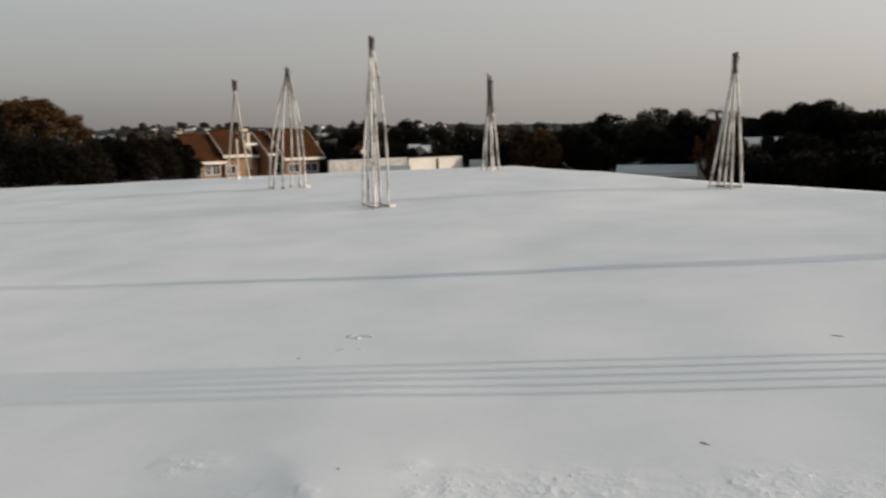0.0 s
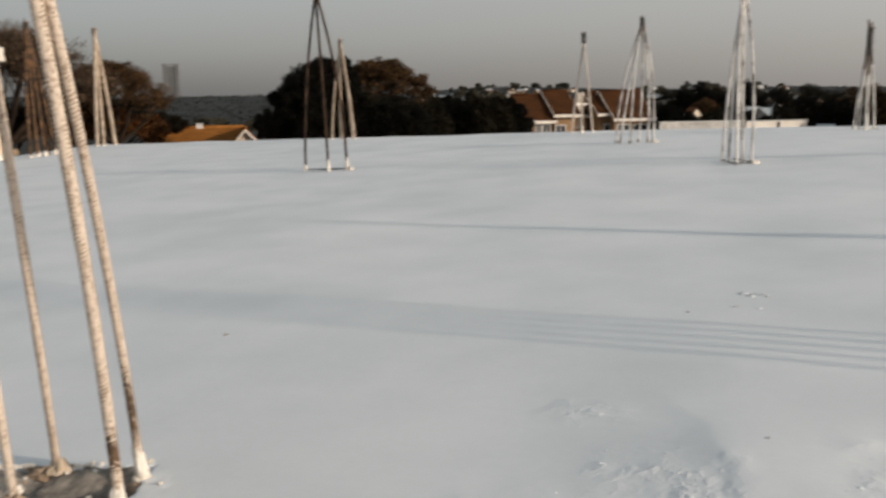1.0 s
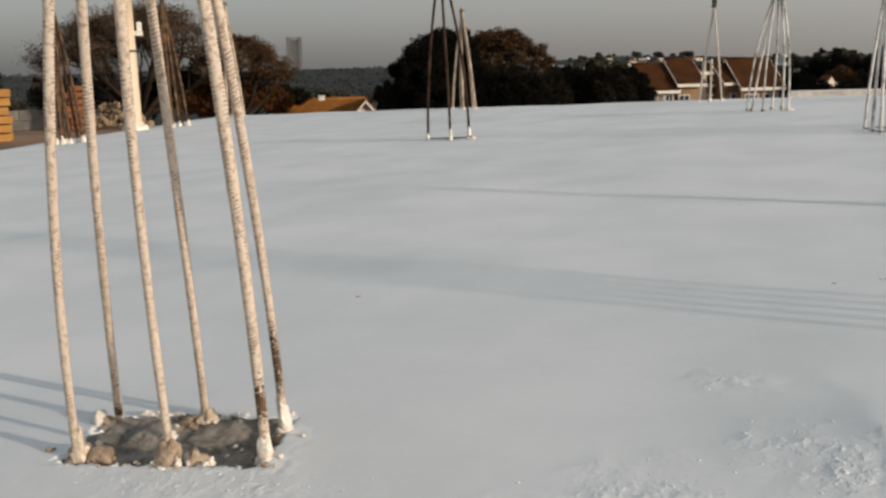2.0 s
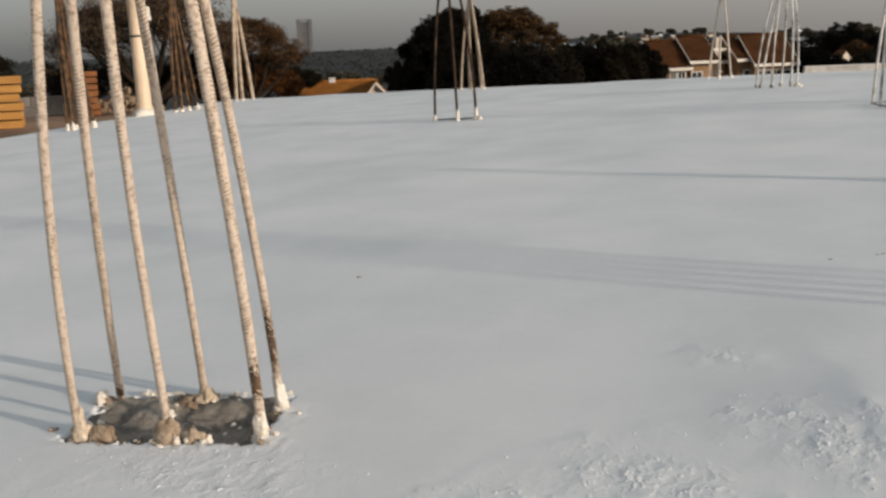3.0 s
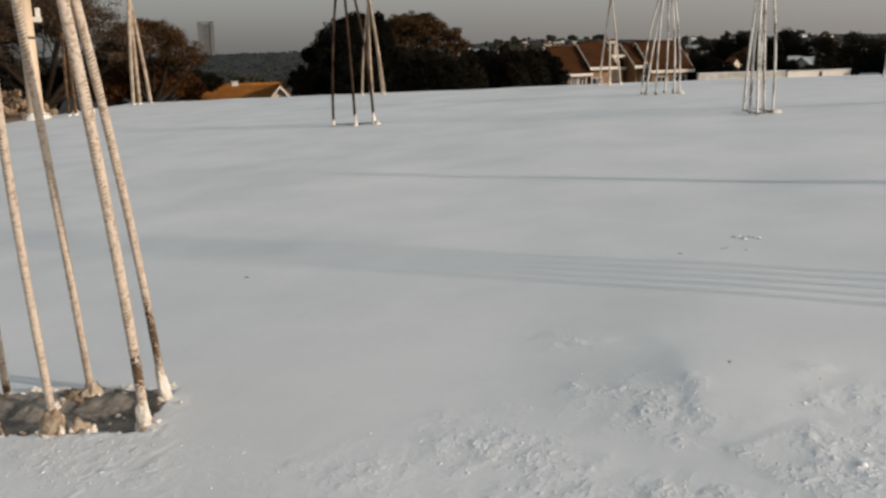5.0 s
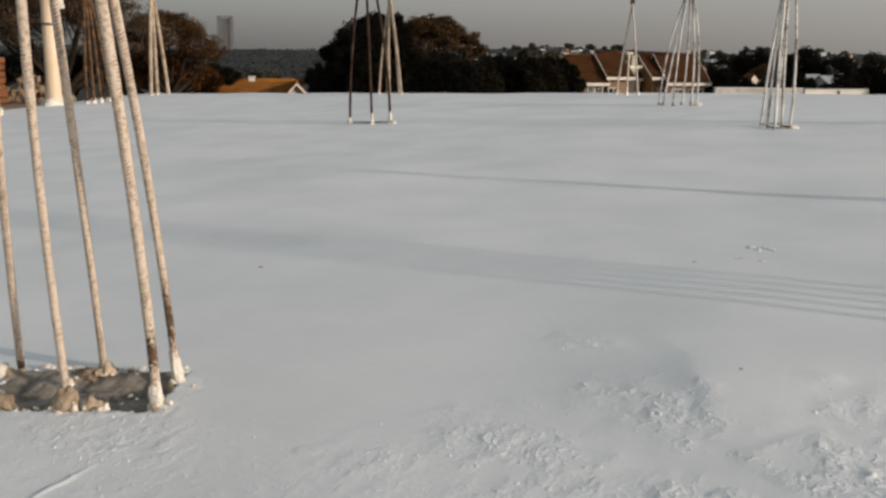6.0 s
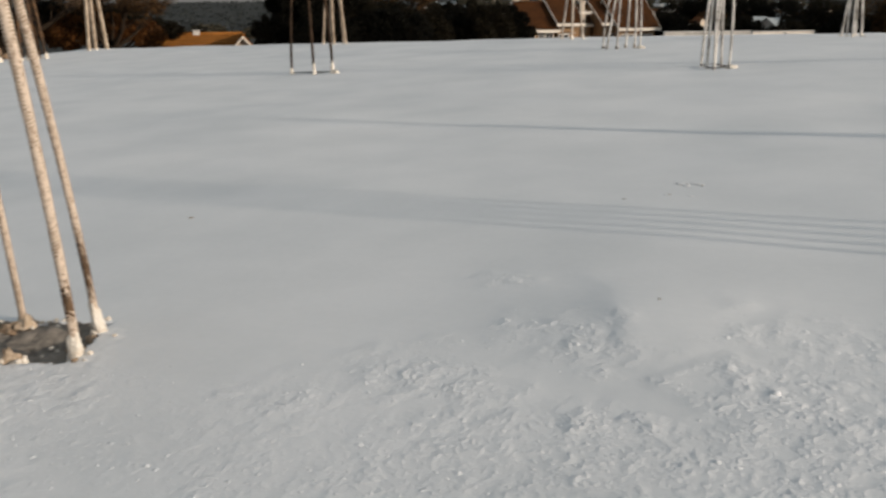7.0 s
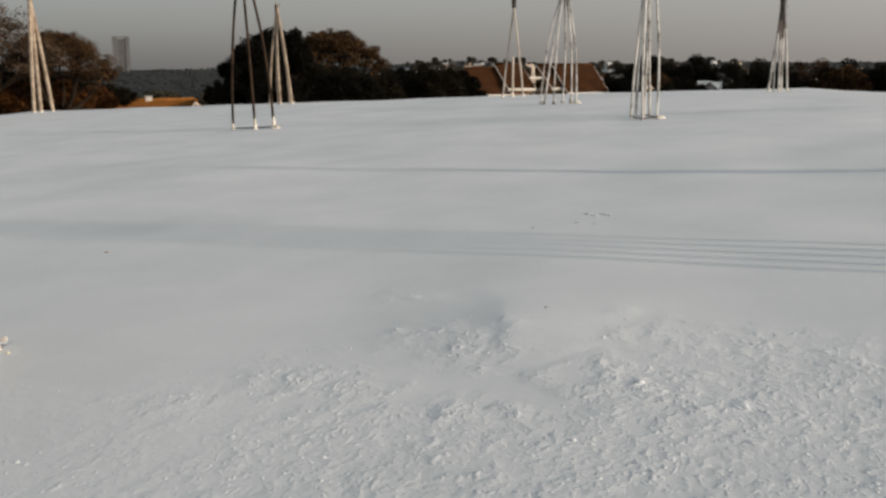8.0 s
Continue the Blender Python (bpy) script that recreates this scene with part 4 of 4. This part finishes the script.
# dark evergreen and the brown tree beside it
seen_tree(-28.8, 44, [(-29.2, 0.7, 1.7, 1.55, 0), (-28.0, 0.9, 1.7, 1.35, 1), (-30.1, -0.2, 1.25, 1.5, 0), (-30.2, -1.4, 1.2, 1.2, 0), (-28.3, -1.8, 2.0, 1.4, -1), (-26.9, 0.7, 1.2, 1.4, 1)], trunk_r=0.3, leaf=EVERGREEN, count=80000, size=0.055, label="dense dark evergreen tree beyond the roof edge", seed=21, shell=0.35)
# lower half of the brown tree: its shade is put in with near-black leaves
seen_tree(-25.0, 48, [(-26.4, -0.6, 1.5, 1.0, 0), (-25.0, -0.7, 1.9, 0.9, 0), (-24.8, -1.5, 2.3, 1.0, 0), (-23.0, -1.1, 1.3, 0.9, 0)], trunk_r=0.3, leaf=OLIVE_LEAF, count=60000, size=0.045, label="dense lower crown of the brown tree, its shade painted as dark leaf", seed=22, twigs=4, shell=0.4)
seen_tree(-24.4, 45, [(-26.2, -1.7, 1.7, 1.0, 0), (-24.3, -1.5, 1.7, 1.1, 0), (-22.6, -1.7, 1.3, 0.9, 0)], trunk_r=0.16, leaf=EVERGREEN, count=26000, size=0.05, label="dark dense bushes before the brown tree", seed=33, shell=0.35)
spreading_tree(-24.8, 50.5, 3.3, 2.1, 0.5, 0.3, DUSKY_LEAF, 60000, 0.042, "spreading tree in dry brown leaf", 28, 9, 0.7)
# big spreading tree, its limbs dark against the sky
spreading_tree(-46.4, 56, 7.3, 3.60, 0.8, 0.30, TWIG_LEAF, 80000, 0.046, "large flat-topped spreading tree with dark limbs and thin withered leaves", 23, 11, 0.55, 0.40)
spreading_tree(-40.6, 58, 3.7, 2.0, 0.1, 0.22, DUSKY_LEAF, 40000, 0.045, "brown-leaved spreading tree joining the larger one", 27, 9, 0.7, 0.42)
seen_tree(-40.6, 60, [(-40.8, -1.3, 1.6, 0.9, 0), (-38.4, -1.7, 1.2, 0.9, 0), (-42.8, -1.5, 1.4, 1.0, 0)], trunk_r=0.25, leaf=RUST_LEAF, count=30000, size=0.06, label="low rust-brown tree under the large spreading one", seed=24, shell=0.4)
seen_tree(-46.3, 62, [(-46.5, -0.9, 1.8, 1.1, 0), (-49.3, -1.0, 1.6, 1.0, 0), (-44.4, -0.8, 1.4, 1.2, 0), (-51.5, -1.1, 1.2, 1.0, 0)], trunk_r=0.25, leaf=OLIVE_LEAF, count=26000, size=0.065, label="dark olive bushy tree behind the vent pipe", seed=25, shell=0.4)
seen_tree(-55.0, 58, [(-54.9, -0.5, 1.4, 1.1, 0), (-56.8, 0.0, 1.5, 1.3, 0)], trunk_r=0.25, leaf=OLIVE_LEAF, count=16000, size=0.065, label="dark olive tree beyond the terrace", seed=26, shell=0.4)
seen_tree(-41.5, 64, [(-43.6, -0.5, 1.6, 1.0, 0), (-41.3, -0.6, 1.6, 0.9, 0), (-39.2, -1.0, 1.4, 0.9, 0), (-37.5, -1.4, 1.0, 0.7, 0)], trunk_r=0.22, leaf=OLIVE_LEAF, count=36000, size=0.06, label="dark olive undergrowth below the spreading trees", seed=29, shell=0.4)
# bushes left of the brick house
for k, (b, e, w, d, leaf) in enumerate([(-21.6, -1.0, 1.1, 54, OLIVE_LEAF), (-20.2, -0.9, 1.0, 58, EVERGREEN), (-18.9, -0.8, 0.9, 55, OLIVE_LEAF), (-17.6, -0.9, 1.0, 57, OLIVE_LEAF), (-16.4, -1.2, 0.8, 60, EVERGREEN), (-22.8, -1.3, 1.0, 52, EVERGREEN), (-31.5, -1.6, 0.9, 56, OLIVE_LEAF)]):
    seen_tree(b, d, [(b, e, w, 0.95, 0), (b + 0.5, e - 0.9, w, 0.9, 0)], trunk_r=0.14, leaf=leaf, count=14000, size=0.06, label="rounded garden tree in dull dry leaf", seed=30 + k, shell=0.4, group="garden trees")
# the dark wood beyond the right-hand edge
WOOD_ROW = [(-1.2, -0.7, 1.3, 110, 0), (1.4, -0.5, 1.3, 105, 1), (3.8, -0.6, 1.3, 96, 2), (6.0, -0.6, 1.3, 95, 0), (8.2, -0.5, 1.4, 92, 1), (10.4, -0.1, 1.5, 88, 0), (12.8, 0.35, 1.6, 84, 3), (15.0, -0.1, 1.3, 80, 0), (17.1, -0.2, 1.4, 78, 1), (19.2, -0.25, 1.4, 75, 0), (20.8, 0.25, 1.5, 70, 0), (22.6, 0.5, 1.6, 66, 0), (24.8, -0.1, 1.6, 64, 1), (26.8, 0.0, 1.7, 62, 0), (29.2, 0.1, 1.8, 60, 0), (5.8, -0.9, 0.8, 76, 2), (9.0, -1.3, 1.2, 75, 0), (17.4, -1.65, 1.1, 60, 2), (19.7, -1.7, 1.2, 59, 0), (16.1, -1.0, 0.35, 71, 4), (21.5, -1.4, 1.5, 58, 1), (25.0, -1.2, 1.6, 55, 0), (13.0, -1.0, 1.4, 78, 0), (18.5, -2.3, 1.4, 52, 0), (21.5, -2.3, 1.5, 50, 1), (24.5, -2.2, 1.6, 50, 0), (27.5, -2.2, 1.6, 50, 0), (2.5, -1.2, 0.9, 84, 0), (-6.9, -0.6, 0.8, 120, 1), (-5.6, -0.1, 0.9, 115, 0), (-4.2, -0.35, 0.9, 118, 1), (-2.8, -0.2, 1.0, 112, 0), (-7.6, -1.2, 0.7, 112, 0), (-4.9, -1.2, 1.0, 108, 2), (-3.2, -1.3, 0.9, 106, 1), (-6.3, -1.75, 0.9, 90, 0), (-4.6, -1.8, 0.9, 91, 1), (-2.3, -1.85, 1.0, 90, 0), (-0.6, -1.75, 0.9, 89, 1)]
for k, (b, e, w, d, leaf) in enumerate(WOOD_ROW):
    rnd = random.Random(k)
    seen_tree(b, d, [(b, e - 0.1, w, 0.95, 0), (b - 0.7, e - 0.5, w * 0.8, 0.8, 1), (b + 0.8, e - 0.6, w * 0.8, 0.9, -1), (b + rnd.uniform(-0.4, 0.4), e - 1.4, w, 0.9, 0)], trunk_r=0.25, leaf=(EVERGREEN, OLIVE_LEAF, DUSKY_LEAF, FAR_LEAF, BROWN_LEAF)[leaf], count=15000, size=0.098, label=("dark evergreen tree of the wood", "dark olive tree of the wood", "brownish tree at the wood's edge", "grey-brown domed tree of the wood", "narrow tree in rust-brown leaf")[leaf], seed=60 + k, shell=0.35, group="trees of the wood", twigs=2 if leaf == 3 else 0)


def far_woods(near, far, trees, leaves, size, seed, low, high, leaf, stretches=((-62, 36),)):
    rng = np.random.default_rng(seed)
    blobs = []
    for k in range(trees):
        b, d = rng.uniform(*stretches[k % len(stretches)]), near * (far / near) ** rng.random()
        p = at(b, d)
        h = rng.uniform(low, high)
        z = float(land_z(np.array(p.x), np.array(p.y)))
        for j in range(2):
            q = rng.uniform(-0.8, 0.8, 2) * h
            blobs.append(((p.x + q[0], p.y + q[1], z + h * rng.uniform(0.6, 1.0)), (h * rng.uniform(0.6, 1.1), h, h * 0.65)))
    verts, faces = leaf_mesh(blobs, leaves, size, seed, 0.35)
    tagged(raw("far_woods", verts, faces, leaf), "distant dull woods on the slopes, the hill trees haze-tinted", "woods", kind="stuff")


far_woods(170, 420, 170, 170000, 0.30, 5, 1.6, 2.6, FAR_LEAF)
# hill trees, with the haze painted in their colour
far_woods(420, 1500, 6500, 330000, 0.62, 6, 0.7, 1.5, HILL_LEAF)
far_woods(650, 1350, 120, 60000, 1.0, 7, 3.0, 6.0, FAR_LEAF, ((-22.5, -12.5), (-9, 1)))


# ---- houses ----
def window(parent, w, h, m, frame_mat=WHITEWASH):
    bm = bmesh.new()
    for x0, x1, z0, z1 in ((-w / 2, w / 2, -h / 2, -h / 2 + 0.09), (-w / 2, w / 2, h / 2 - 0.09, h / 2), (-w / 2, -w / 2 + 0.09, -h / 2 + 0.09, h / 2 - 0.09), (w / 2 - 0.09, w / 2, -h / 2 + 0.09, h / 2 - 0.09), (-0.03, 0.03, -h / 2 + 0.09, h / 2 - 0.09)):
        box(bm, x0, x1, -0.08, 0.02, z0, z1)
    win = part("window", bm, frame_mat, parent)
    win.matrix_basis = m
    bm = bmesh.new()
    box(bm, -w / 2 + 0.05, w / 2 - 0.05, -0.03, 0.0, -h / 2 + 0.05, h / 2 - 0.05)
    part("pane", bm, GLASS, win, "dark glass")
    return win


def gable_house(name, place, turn, wide, deep, wall_h, rise, wall_mat, roof_mat, label, over=0.5, windows=(), group="", rows=0):
    """A house with its ridge along local x; local -y faces the roof terrace."""
    thing = base_point(name, place, label, "house", group, turn)
    bm = bmesh.new()
    box(bm, -wide / 2, wide / 2, -deep / 2, deep / 2, -0.4, wall_h)
    for s in (-1, 1):
        a = [bm.verts.new((s * wide / 2 * 0.999, y, z)) for y, z in ((-deep / 2, wall_h), (deep / 2, wall_h), (0, wall_h + rise * 0.98))]
        bm.faces.new(a)
    part("wall", bm, wall_mat, thing)
    x0, x1, y, zb = -wide / 2 - over * 0.6, wide / 2 + over * 0.6, deep / 2 + over, wall_h - rise * over / (deep / 2)
    zt = wall_h + rise
    n = max(rows, 1)
    verts, faces = [], []
    # courses of tiles as shallow steps down each slope
    for side in (-1, 1):
        for k in range(n):
            for t, lift in ((k / n, 0.05), ((k + 1) / n, 0.05 + (0.035 if rows else 0))):
                verts.append((x0, side * y * t, zt + (zb - zt) * t + lift))
                verts.append((x1, side * y * t, zt + (zb - zt) * t + lift))
            b = len(verts) - 4
            faces.append((b, b + 1, b + 3, b + 2))
            if k:
                faces.append((b, b + 1, b - 1, b - 2))
    b = len(verts)
    verts += [(x0, -y, zb - 0.03), (x1, -y, zb - 0.03), (x1, y, zb - 0.03), (x0, y, zb - 0.03), (x0, 0, zt - 0.06), (x1, 0, zt - 0.06)]
    faces += [(b, b + 1, b + 5, b + 4), (b + 2, b + 3, b + 4, b + 5)]
    raw("roof", verts, faces, roof_mat, thing)
    for s in (-1, 1):
        bm = bmesh.new()
        box(bm, x0, x1, s * y - 0.04, s * y + 0.04, zb - (0.25 if rows else 0.2), zb + 0.02)
        part("fascia", bm, FASCIA if rows else WHITEWASH, thing, "pale painted fascia board")
    if rows:
        verts, faces = [], []
        tube(verts, faces, [(x0, 0, zt + 0.06), (x1, 0, zt + 0.06)], [0.12, 0.12], 8)
        raw("ridge", verts, faces, roof_mat, thing, smooth=True)
        for s in (x0, x1):
            for sy in (-1, 1):
                bm = bmesh.new()
                q = [bm.verts.new(c) for c in ((s - 0.02, 0, zt + 0.07), (s + 0.02, 0, zt + 0.07), (s + 0.02, sy * y, zb + 0.07), (s - 0.02, sy * y, zb + 0.07), (s - 0.03, 0, zt - 0.08), (s + 0.03, 0, zt - 0.08), (s + 0.03, sy * y, zb - 0.08), (s - 0.03, sy * y, zb - 0.08))]
                for f in ((0, 1, 2, 3), (7, 6, 5, 4), (0, 3, 7, 4), (1, 5, 6, 2), (3, 2, 6, 7)):
                    bm.faces.new([q[i] for i in f])
                part("bargeboard", bm, FASCIA, thing, "pale bargeboard")
    for x, z, w, h in windows:
        window(thing, w, h, pose(x, -deep / 2 - 0.02, z))
    return thing


# terrace of brown-roofed houses
ROW_OF_HOUSES = Matrix.Translation(at(-12.4, 92, GROUND)) @ pose(0, 0, 0, 0, 0, 36)
for x, y, wide, wall_h, rise, wins in (
        (-5.45, 0.0, 2.8, 3.80, 2.00, ((-0.9, 2.6, 0.8, 1.0), (0.1, 2.6, 0.6, 1.0), (0.9, 2.6, 0.8, 1.0))),
        (-2.6, 0.0, 2.1, 4.32, 1.83, ((-0.5, 2.55, 1.1, 0.9),)),
        (1.8, 0.0, 1.9, 4.32, 1.73, ((0.2, 2.5, 1.2, 1.0),)),
        (3.9, -1.0, 3.7, 3.93, 2.17, ((-0.9, 2.5, 1.3, 0.9), (0.9, 2.5, 1.5, 0.9)))):
    gable_house("house", ROW_OF_HOUSES @ Vector((x, y, 0)), 36, wide, 6, wall_h, rise, OCHRE, TILE, "ochre house with a steep brown tiled roof and pale boards", windows=wins, rows=14, over=0.6, group="brown-roofed houses")


def linking_house():
    """The set-back link between the two pairs, with its chimney."""
    thing = gable_house("house", ROW_OF_HOUSES @ Vector((-0.35, 1.4, 0)), 36, 1.6, 5, 4.0, 1.5, OCHRE, TILE, "set-back brown-roofed link between two ochre houses", rows=10, over=0.3, group="brown-roofed houses")
    bm = bmesh.new()
    box(bm, -0.42, 0.08, -2.95, -2.55, 2.5, 4.75, 0.02)
    chimney = part("chimney", bm, CREAM, thing, "cream rendered chimney")
    bm = bmesh.new()
    box(bm, -0.75, 0.75, -3.1, -2.45, 4.75, 5.0, 0.03)
    part("chimney_slab", bm, FASCIA, chimney, "broad pale slab")
    bm = bmesh.new()
    box(bm, -0.34, 0.0, -2.9, -2.6, 5.0, 6.0, 0.03)
    part("chimney_pot", bm, CREAM, chimney)


linking_house()
# orange roof beyond the left corner
gable_house("house", at(-35.9, 64, GROUND - 0.25), 35, 5.8, 7, 2.4, 1.7, CREAM, ORANGE_TILE, "low house with an orange tiled roof", rows=10, group="orange-roofed house")
gable_house("house", at(-33.0, 62, GROUND), 123, 3.0, 2.2, 2.6, 1.2, CREAM, ORANGE_TILE, "gabled porch with pale bargeboards beside an orange roof", rows=5)


def long_wall(b0, b1, d, top, mat, label, post=(), back=0.0):
    a, b = at(b0, d, 0), at(b1, d + back, 0)
    thing = base_point("boundary_wall", (*((a + b) / 2).xy, GROUND), label, "wall", "", math.degrees(math.atan2(b.y - a.y, b.x - a.x)))
    k = (b - a).length / 2
    bm = bmesh.new()
    box(bm, -k, k, -0.12, 0.12, -0.4, top - GROUND)
    part("wall_panel", bm, mat, thing)
    bm = bmesh.new()
    box(bm, -k, k, -0.2, 0.2, top - GROUND, top - GROUND + 0.08, 0.02)
    part("coping", bm, WHITEWASH, thing)
    for p in post:
        bm = bmesh.new()
        box(bm, p - 0.09, p + 0.09, -0.2, -0.121, 0, top - GROUND - 0.05)
        part("post", bm, BAND, thing, "dark post")


long_wall(-7.5, -2.6, 75, -1.70, STAINED_WALL, "long weathered whitewashed wall", back=3.5)
long_wall(-2.5, 0.85, 72, -1.57, PALE_WALL, "pale cream wall with a dark post", post=(0.1,), back=3.5)
gable_house("shed", at(-3.9, 72, GROUND), 4, 3.6, 3, 2.75, 0.35, WHITEWASH, SHEET, "low shed with a grey sheet roof", over=0.2)
gable_house("shed", at(12.9, 70, GROUND), -13, 5.4, 5, 2.45, 0.45, STAINED_WALL, SHEET, "low shed with a grey-blue sheet metal roof", over=0.3)
gable_house("shed", at(1.9, 76, GROUND), 0, 1.2, 2, 3.0, 0.3, WHITEWASH, SHEET, "small pale outhouse by the dark wood", over=0.15)
gable_house("shed", at(19.1, 64, GROUND), -19, 2.3, 2, 4.55, 0.35, OCHRE, WHITEWASH, "narrow shed with a pale roof among dark trees", over=0.15)


def palm(place, h):
    thing = base_point("palm_tree", place, "slender dark palm standing above the wood", "tree")
    rnd = random.Random(3)
    verts, faces = [], []
    tube(verts, faces, [(0, 0, -0.3), (0.1, 0, h * 0.5), (0.05, 0.05, h)], [0.2, 0.13, 0.12], 8)
    raw("trunk", verts, faces, BARK, thing, smooth=True)
    for k in range(18):
        a, up = k * 2.4, rnd.uniform(-0.3, 1.0)
        d = Vector((math.cos(a), math.sin(a), 0))
        side = Vector((-d.y, d.x, 0))
        verts, faces = [], []
        for j in range(14):
            t = j / 13
            p = Vector((0.05, 0.05, h)) + d * 1.05 * t + Vector((0, 0, up * t - 0.9 * t * t))
            for s in (-1, 1):
                q = p + side * s * 0.32 * math.sin(math.pi * min(1, 0.15 + t * 0.9)) + d * 0.12 - Vector((0, 0, 0.1))
                b = len(verts)
                verts += [tuple(p), tuple(p + d * 0.05), tuple(q)]
                faces.append((b, b + 1, b + 2))
        raw("frond", verts, faces, EVERGREEN, thing)


palm(at(16.4, 70, GROUND), 6.8)

# pale houses showing through the trees
for b, e, d, wide, turn, wall, top in ((-7.3, -0.28, 124, 1.5, 30, CREAM, WHITEWASH), (-5.5, -0.72, 99, 0.7, -15, CREAM, TILE), (-2.1, -0.72, 98, 1.1, 12, CREAM, SHEET), (-1.35, -0.78, 96, 1.5, 40, STAINED_WALL, SHEET)):
    gable_house("house", at(b, d, GROUND), turn, wide, 2.4, 0.3 + d * math.tan(radians(e)) - GROUND - 0.5, 0.6, wall, top, "pale house half hidden by the dark trees", over=0.2, group="pale houses in the trees")

FAR_HOUSES = random.Random(9)
proto = []
for k in range(4):
    proto.append(gable_house("house", at(-19 + 4.2 * k, 430 + 70 * k, float(land_z(*[np.array(c) for c in at(-19 + 4.2 * k, 430 + 70 * k).xy]))), 10 * k, 11 + k, 8, 4.2, 2.2, (CREAM, WHITEWASH, OCHRE, CREAM)[k], (TILE, SHEET, SHEET, TILE)[k], "distant pale house on the hillside", windows=((-3, 2, 2, 1.6), (2, 2, 2, 1.6)), group="hillside houses"))
for k in range(170):
    b, d = FAR_HOUSES.uniform(-22, 2) if k < 150 else FAR_HOUSES.uniform(-24, 10), (600 + 520 * FAR_HOUSES.random()) if k % 4 else (300 + 350 * FAR_HOUSES.random())
    p = at(b, d)
    copy_thing(proto[k % 4], pose(p.x, p.y, float(land_z(np.array(p.x), np.array(p.y))) + 1.3, 0, 0, FAR_HOUSES.uniform(-60, 60)) @ Matrix.Diagonal((*[FAR_HOUSES.uniform(0.34, 0.72)] * 3, 1)))


def tower():
    p = at(-37.15, 1400)
    z = float(land_z(np.array(p.x), np.array(p.y)))
    thing = base_point("tower", (p.x, p.y, z), "slab-like grey concrete tower on the far slope", "tower", "", 36)
    h = 0.55 + 1400 * math.tan(radians(2.12)) - z
    for x0, x1 in ((-11.4, -5.3), (5.7, 11.4)):
        bm = bmesh.new()
        box(bm, x0, x1, -6, 6, -1, h, 0.2)
        part("pier", bm, TOWER_WALL, thing)
    bm = bmesh.new()
    box(bm, -5.3, 5.7, -4, 4, -1, h - 3)
    part("core", bm, TOWER_WALL, thing)
    for k in range(12):
        bm = bmesh.new()
        box(bm, -5.3, 5.7, -5.6, -4.0, 6 + k * h / 13, 7.5 + k * h / 13)
        part("balcony", bm, TOWER_WALL, thing)


tower()


# ---- lower terrace past the left edge ----
def terrace():
    bm = bmesh.new()
    pts = [at(-70, 12.5), at(-47, 13.6), at(-46.5, 27), at(-70, 27)]
    lo, hi = [bm.verts.new((p.x, p.y, GROUND - 0.3)) for p in pts], [bm.verts.new((p.x, p.y, -0.48)) for p in pts]
    for i in range(4):
        bm.faces.new((lo[i], lo[(i + 1) % 4], hi[(i + 1) % 4], hi[i]))
    bm.faces.new(hi)
    bmesh.ops.recalc_face_normals(bm, faces=bm.faces[:])
    tagged(part("terrace", bm, TERRACE), "lower terrace of bare brown screed", "terrace", kind="structure")


terrace()


def plank_stack(place, turn, wide, deep, rows, h, label, wood=WOOD):
    thing = base_point("plank_stack", place, label, "timber", "stacked timber", turn)
    rnd = random.Random(int(wide * 100))
    for r in range(rows):
        for k in range(3):
            bm = bmesh.new()
            y = -deep / 2 + (k + 0.5) * deep / 3
            s = rnd.uniform(-0.04, 0.04)
            box(bm, -wide / 2 + s, wide / 2 + s, y - deep / 6 + 0.01, y + deep / 6 - 0.01, r * h + 0.012, (r + 1) * h - 0.012, 0.008)
            part("plank", bm, wood, thing)
    return thing


plank_stack(at(-54.9, 17.2, -0.48), 54, 0.9, 0.6, 6, 0.145, "squared yellow timber stacked on the brown terrace")
plank_stack(at(-49.9, 19.5, -0.60), 50, 0.34, 0.5, 8, 0.125, "narrow stack of orange timber on the terrace", RED_WOOD)


def rubble_heap():
    thing = base_point("rubble_heap", at(-48.0, 19.8, -0.48), "heap of pale broken stone on the terrace", "rubble")
    rnd = random.Random(4)
    for k in range(110):
        s = rnd.uniform(0.04, 0.10)
        b = lump(200 + k, s, s * rnd.uniform(0.7, 1.2), s * 0.8, 0.6, 1, flat=False)
        t = rnd.random()
        h = 0.42 * (1 - t * t)
        a = rnd.uniform(0, 6.28)
        b.transform(pose(0.75 * t * math.cos(a) * 1.2, 0.5 * t * math.sin(a), rnd.uniform(0.3, 1) * h + 0.06, 40 * k, 25 * k, 0))
        part("stone", b, RUBBLE, thing)


rubble_heap()


def low_block_wall():
    thing = base_point("block_wall", at(-52.4, 20.5, -0.48), "low grey block wall on the brown terrace", "wall", "", 52)
    for r in range(2):
        for k in range(4):
            bm = bmesh.new()
            x = -0.8 + 0.4 * k + 0.2 * (r % 2)
            box(bm, x + 0.005, x + 0.395, -0.1, 0.1, 0.2 * r + 0.004, 0.2 * r + 0.196, 0.006)
            part("block", bm, BLOCK, thing)


low_block_wall()


def ridge_vent():
    p = at(-35.7, 64, GROUND - 0.25 + 4.1)
    thing = base_point("roof_vent", p, "small white vent box on an orange tiled ridge", "vent", "", 35)
    bm = bmesh.new()
    box(bm, -0.22, 0.22, -0.15, 0.15, -0.1, 0.28, 0.03)
    part("housing", bm, WHITEWASH, thing)
    bm = bmesh.new()
    box(bm, -0.28, 0.28, -0.2, 0.2, 0.28, 0.33, 0.02)
    part("cap", bm, WHITEWASH, thing)


ridge_vent()
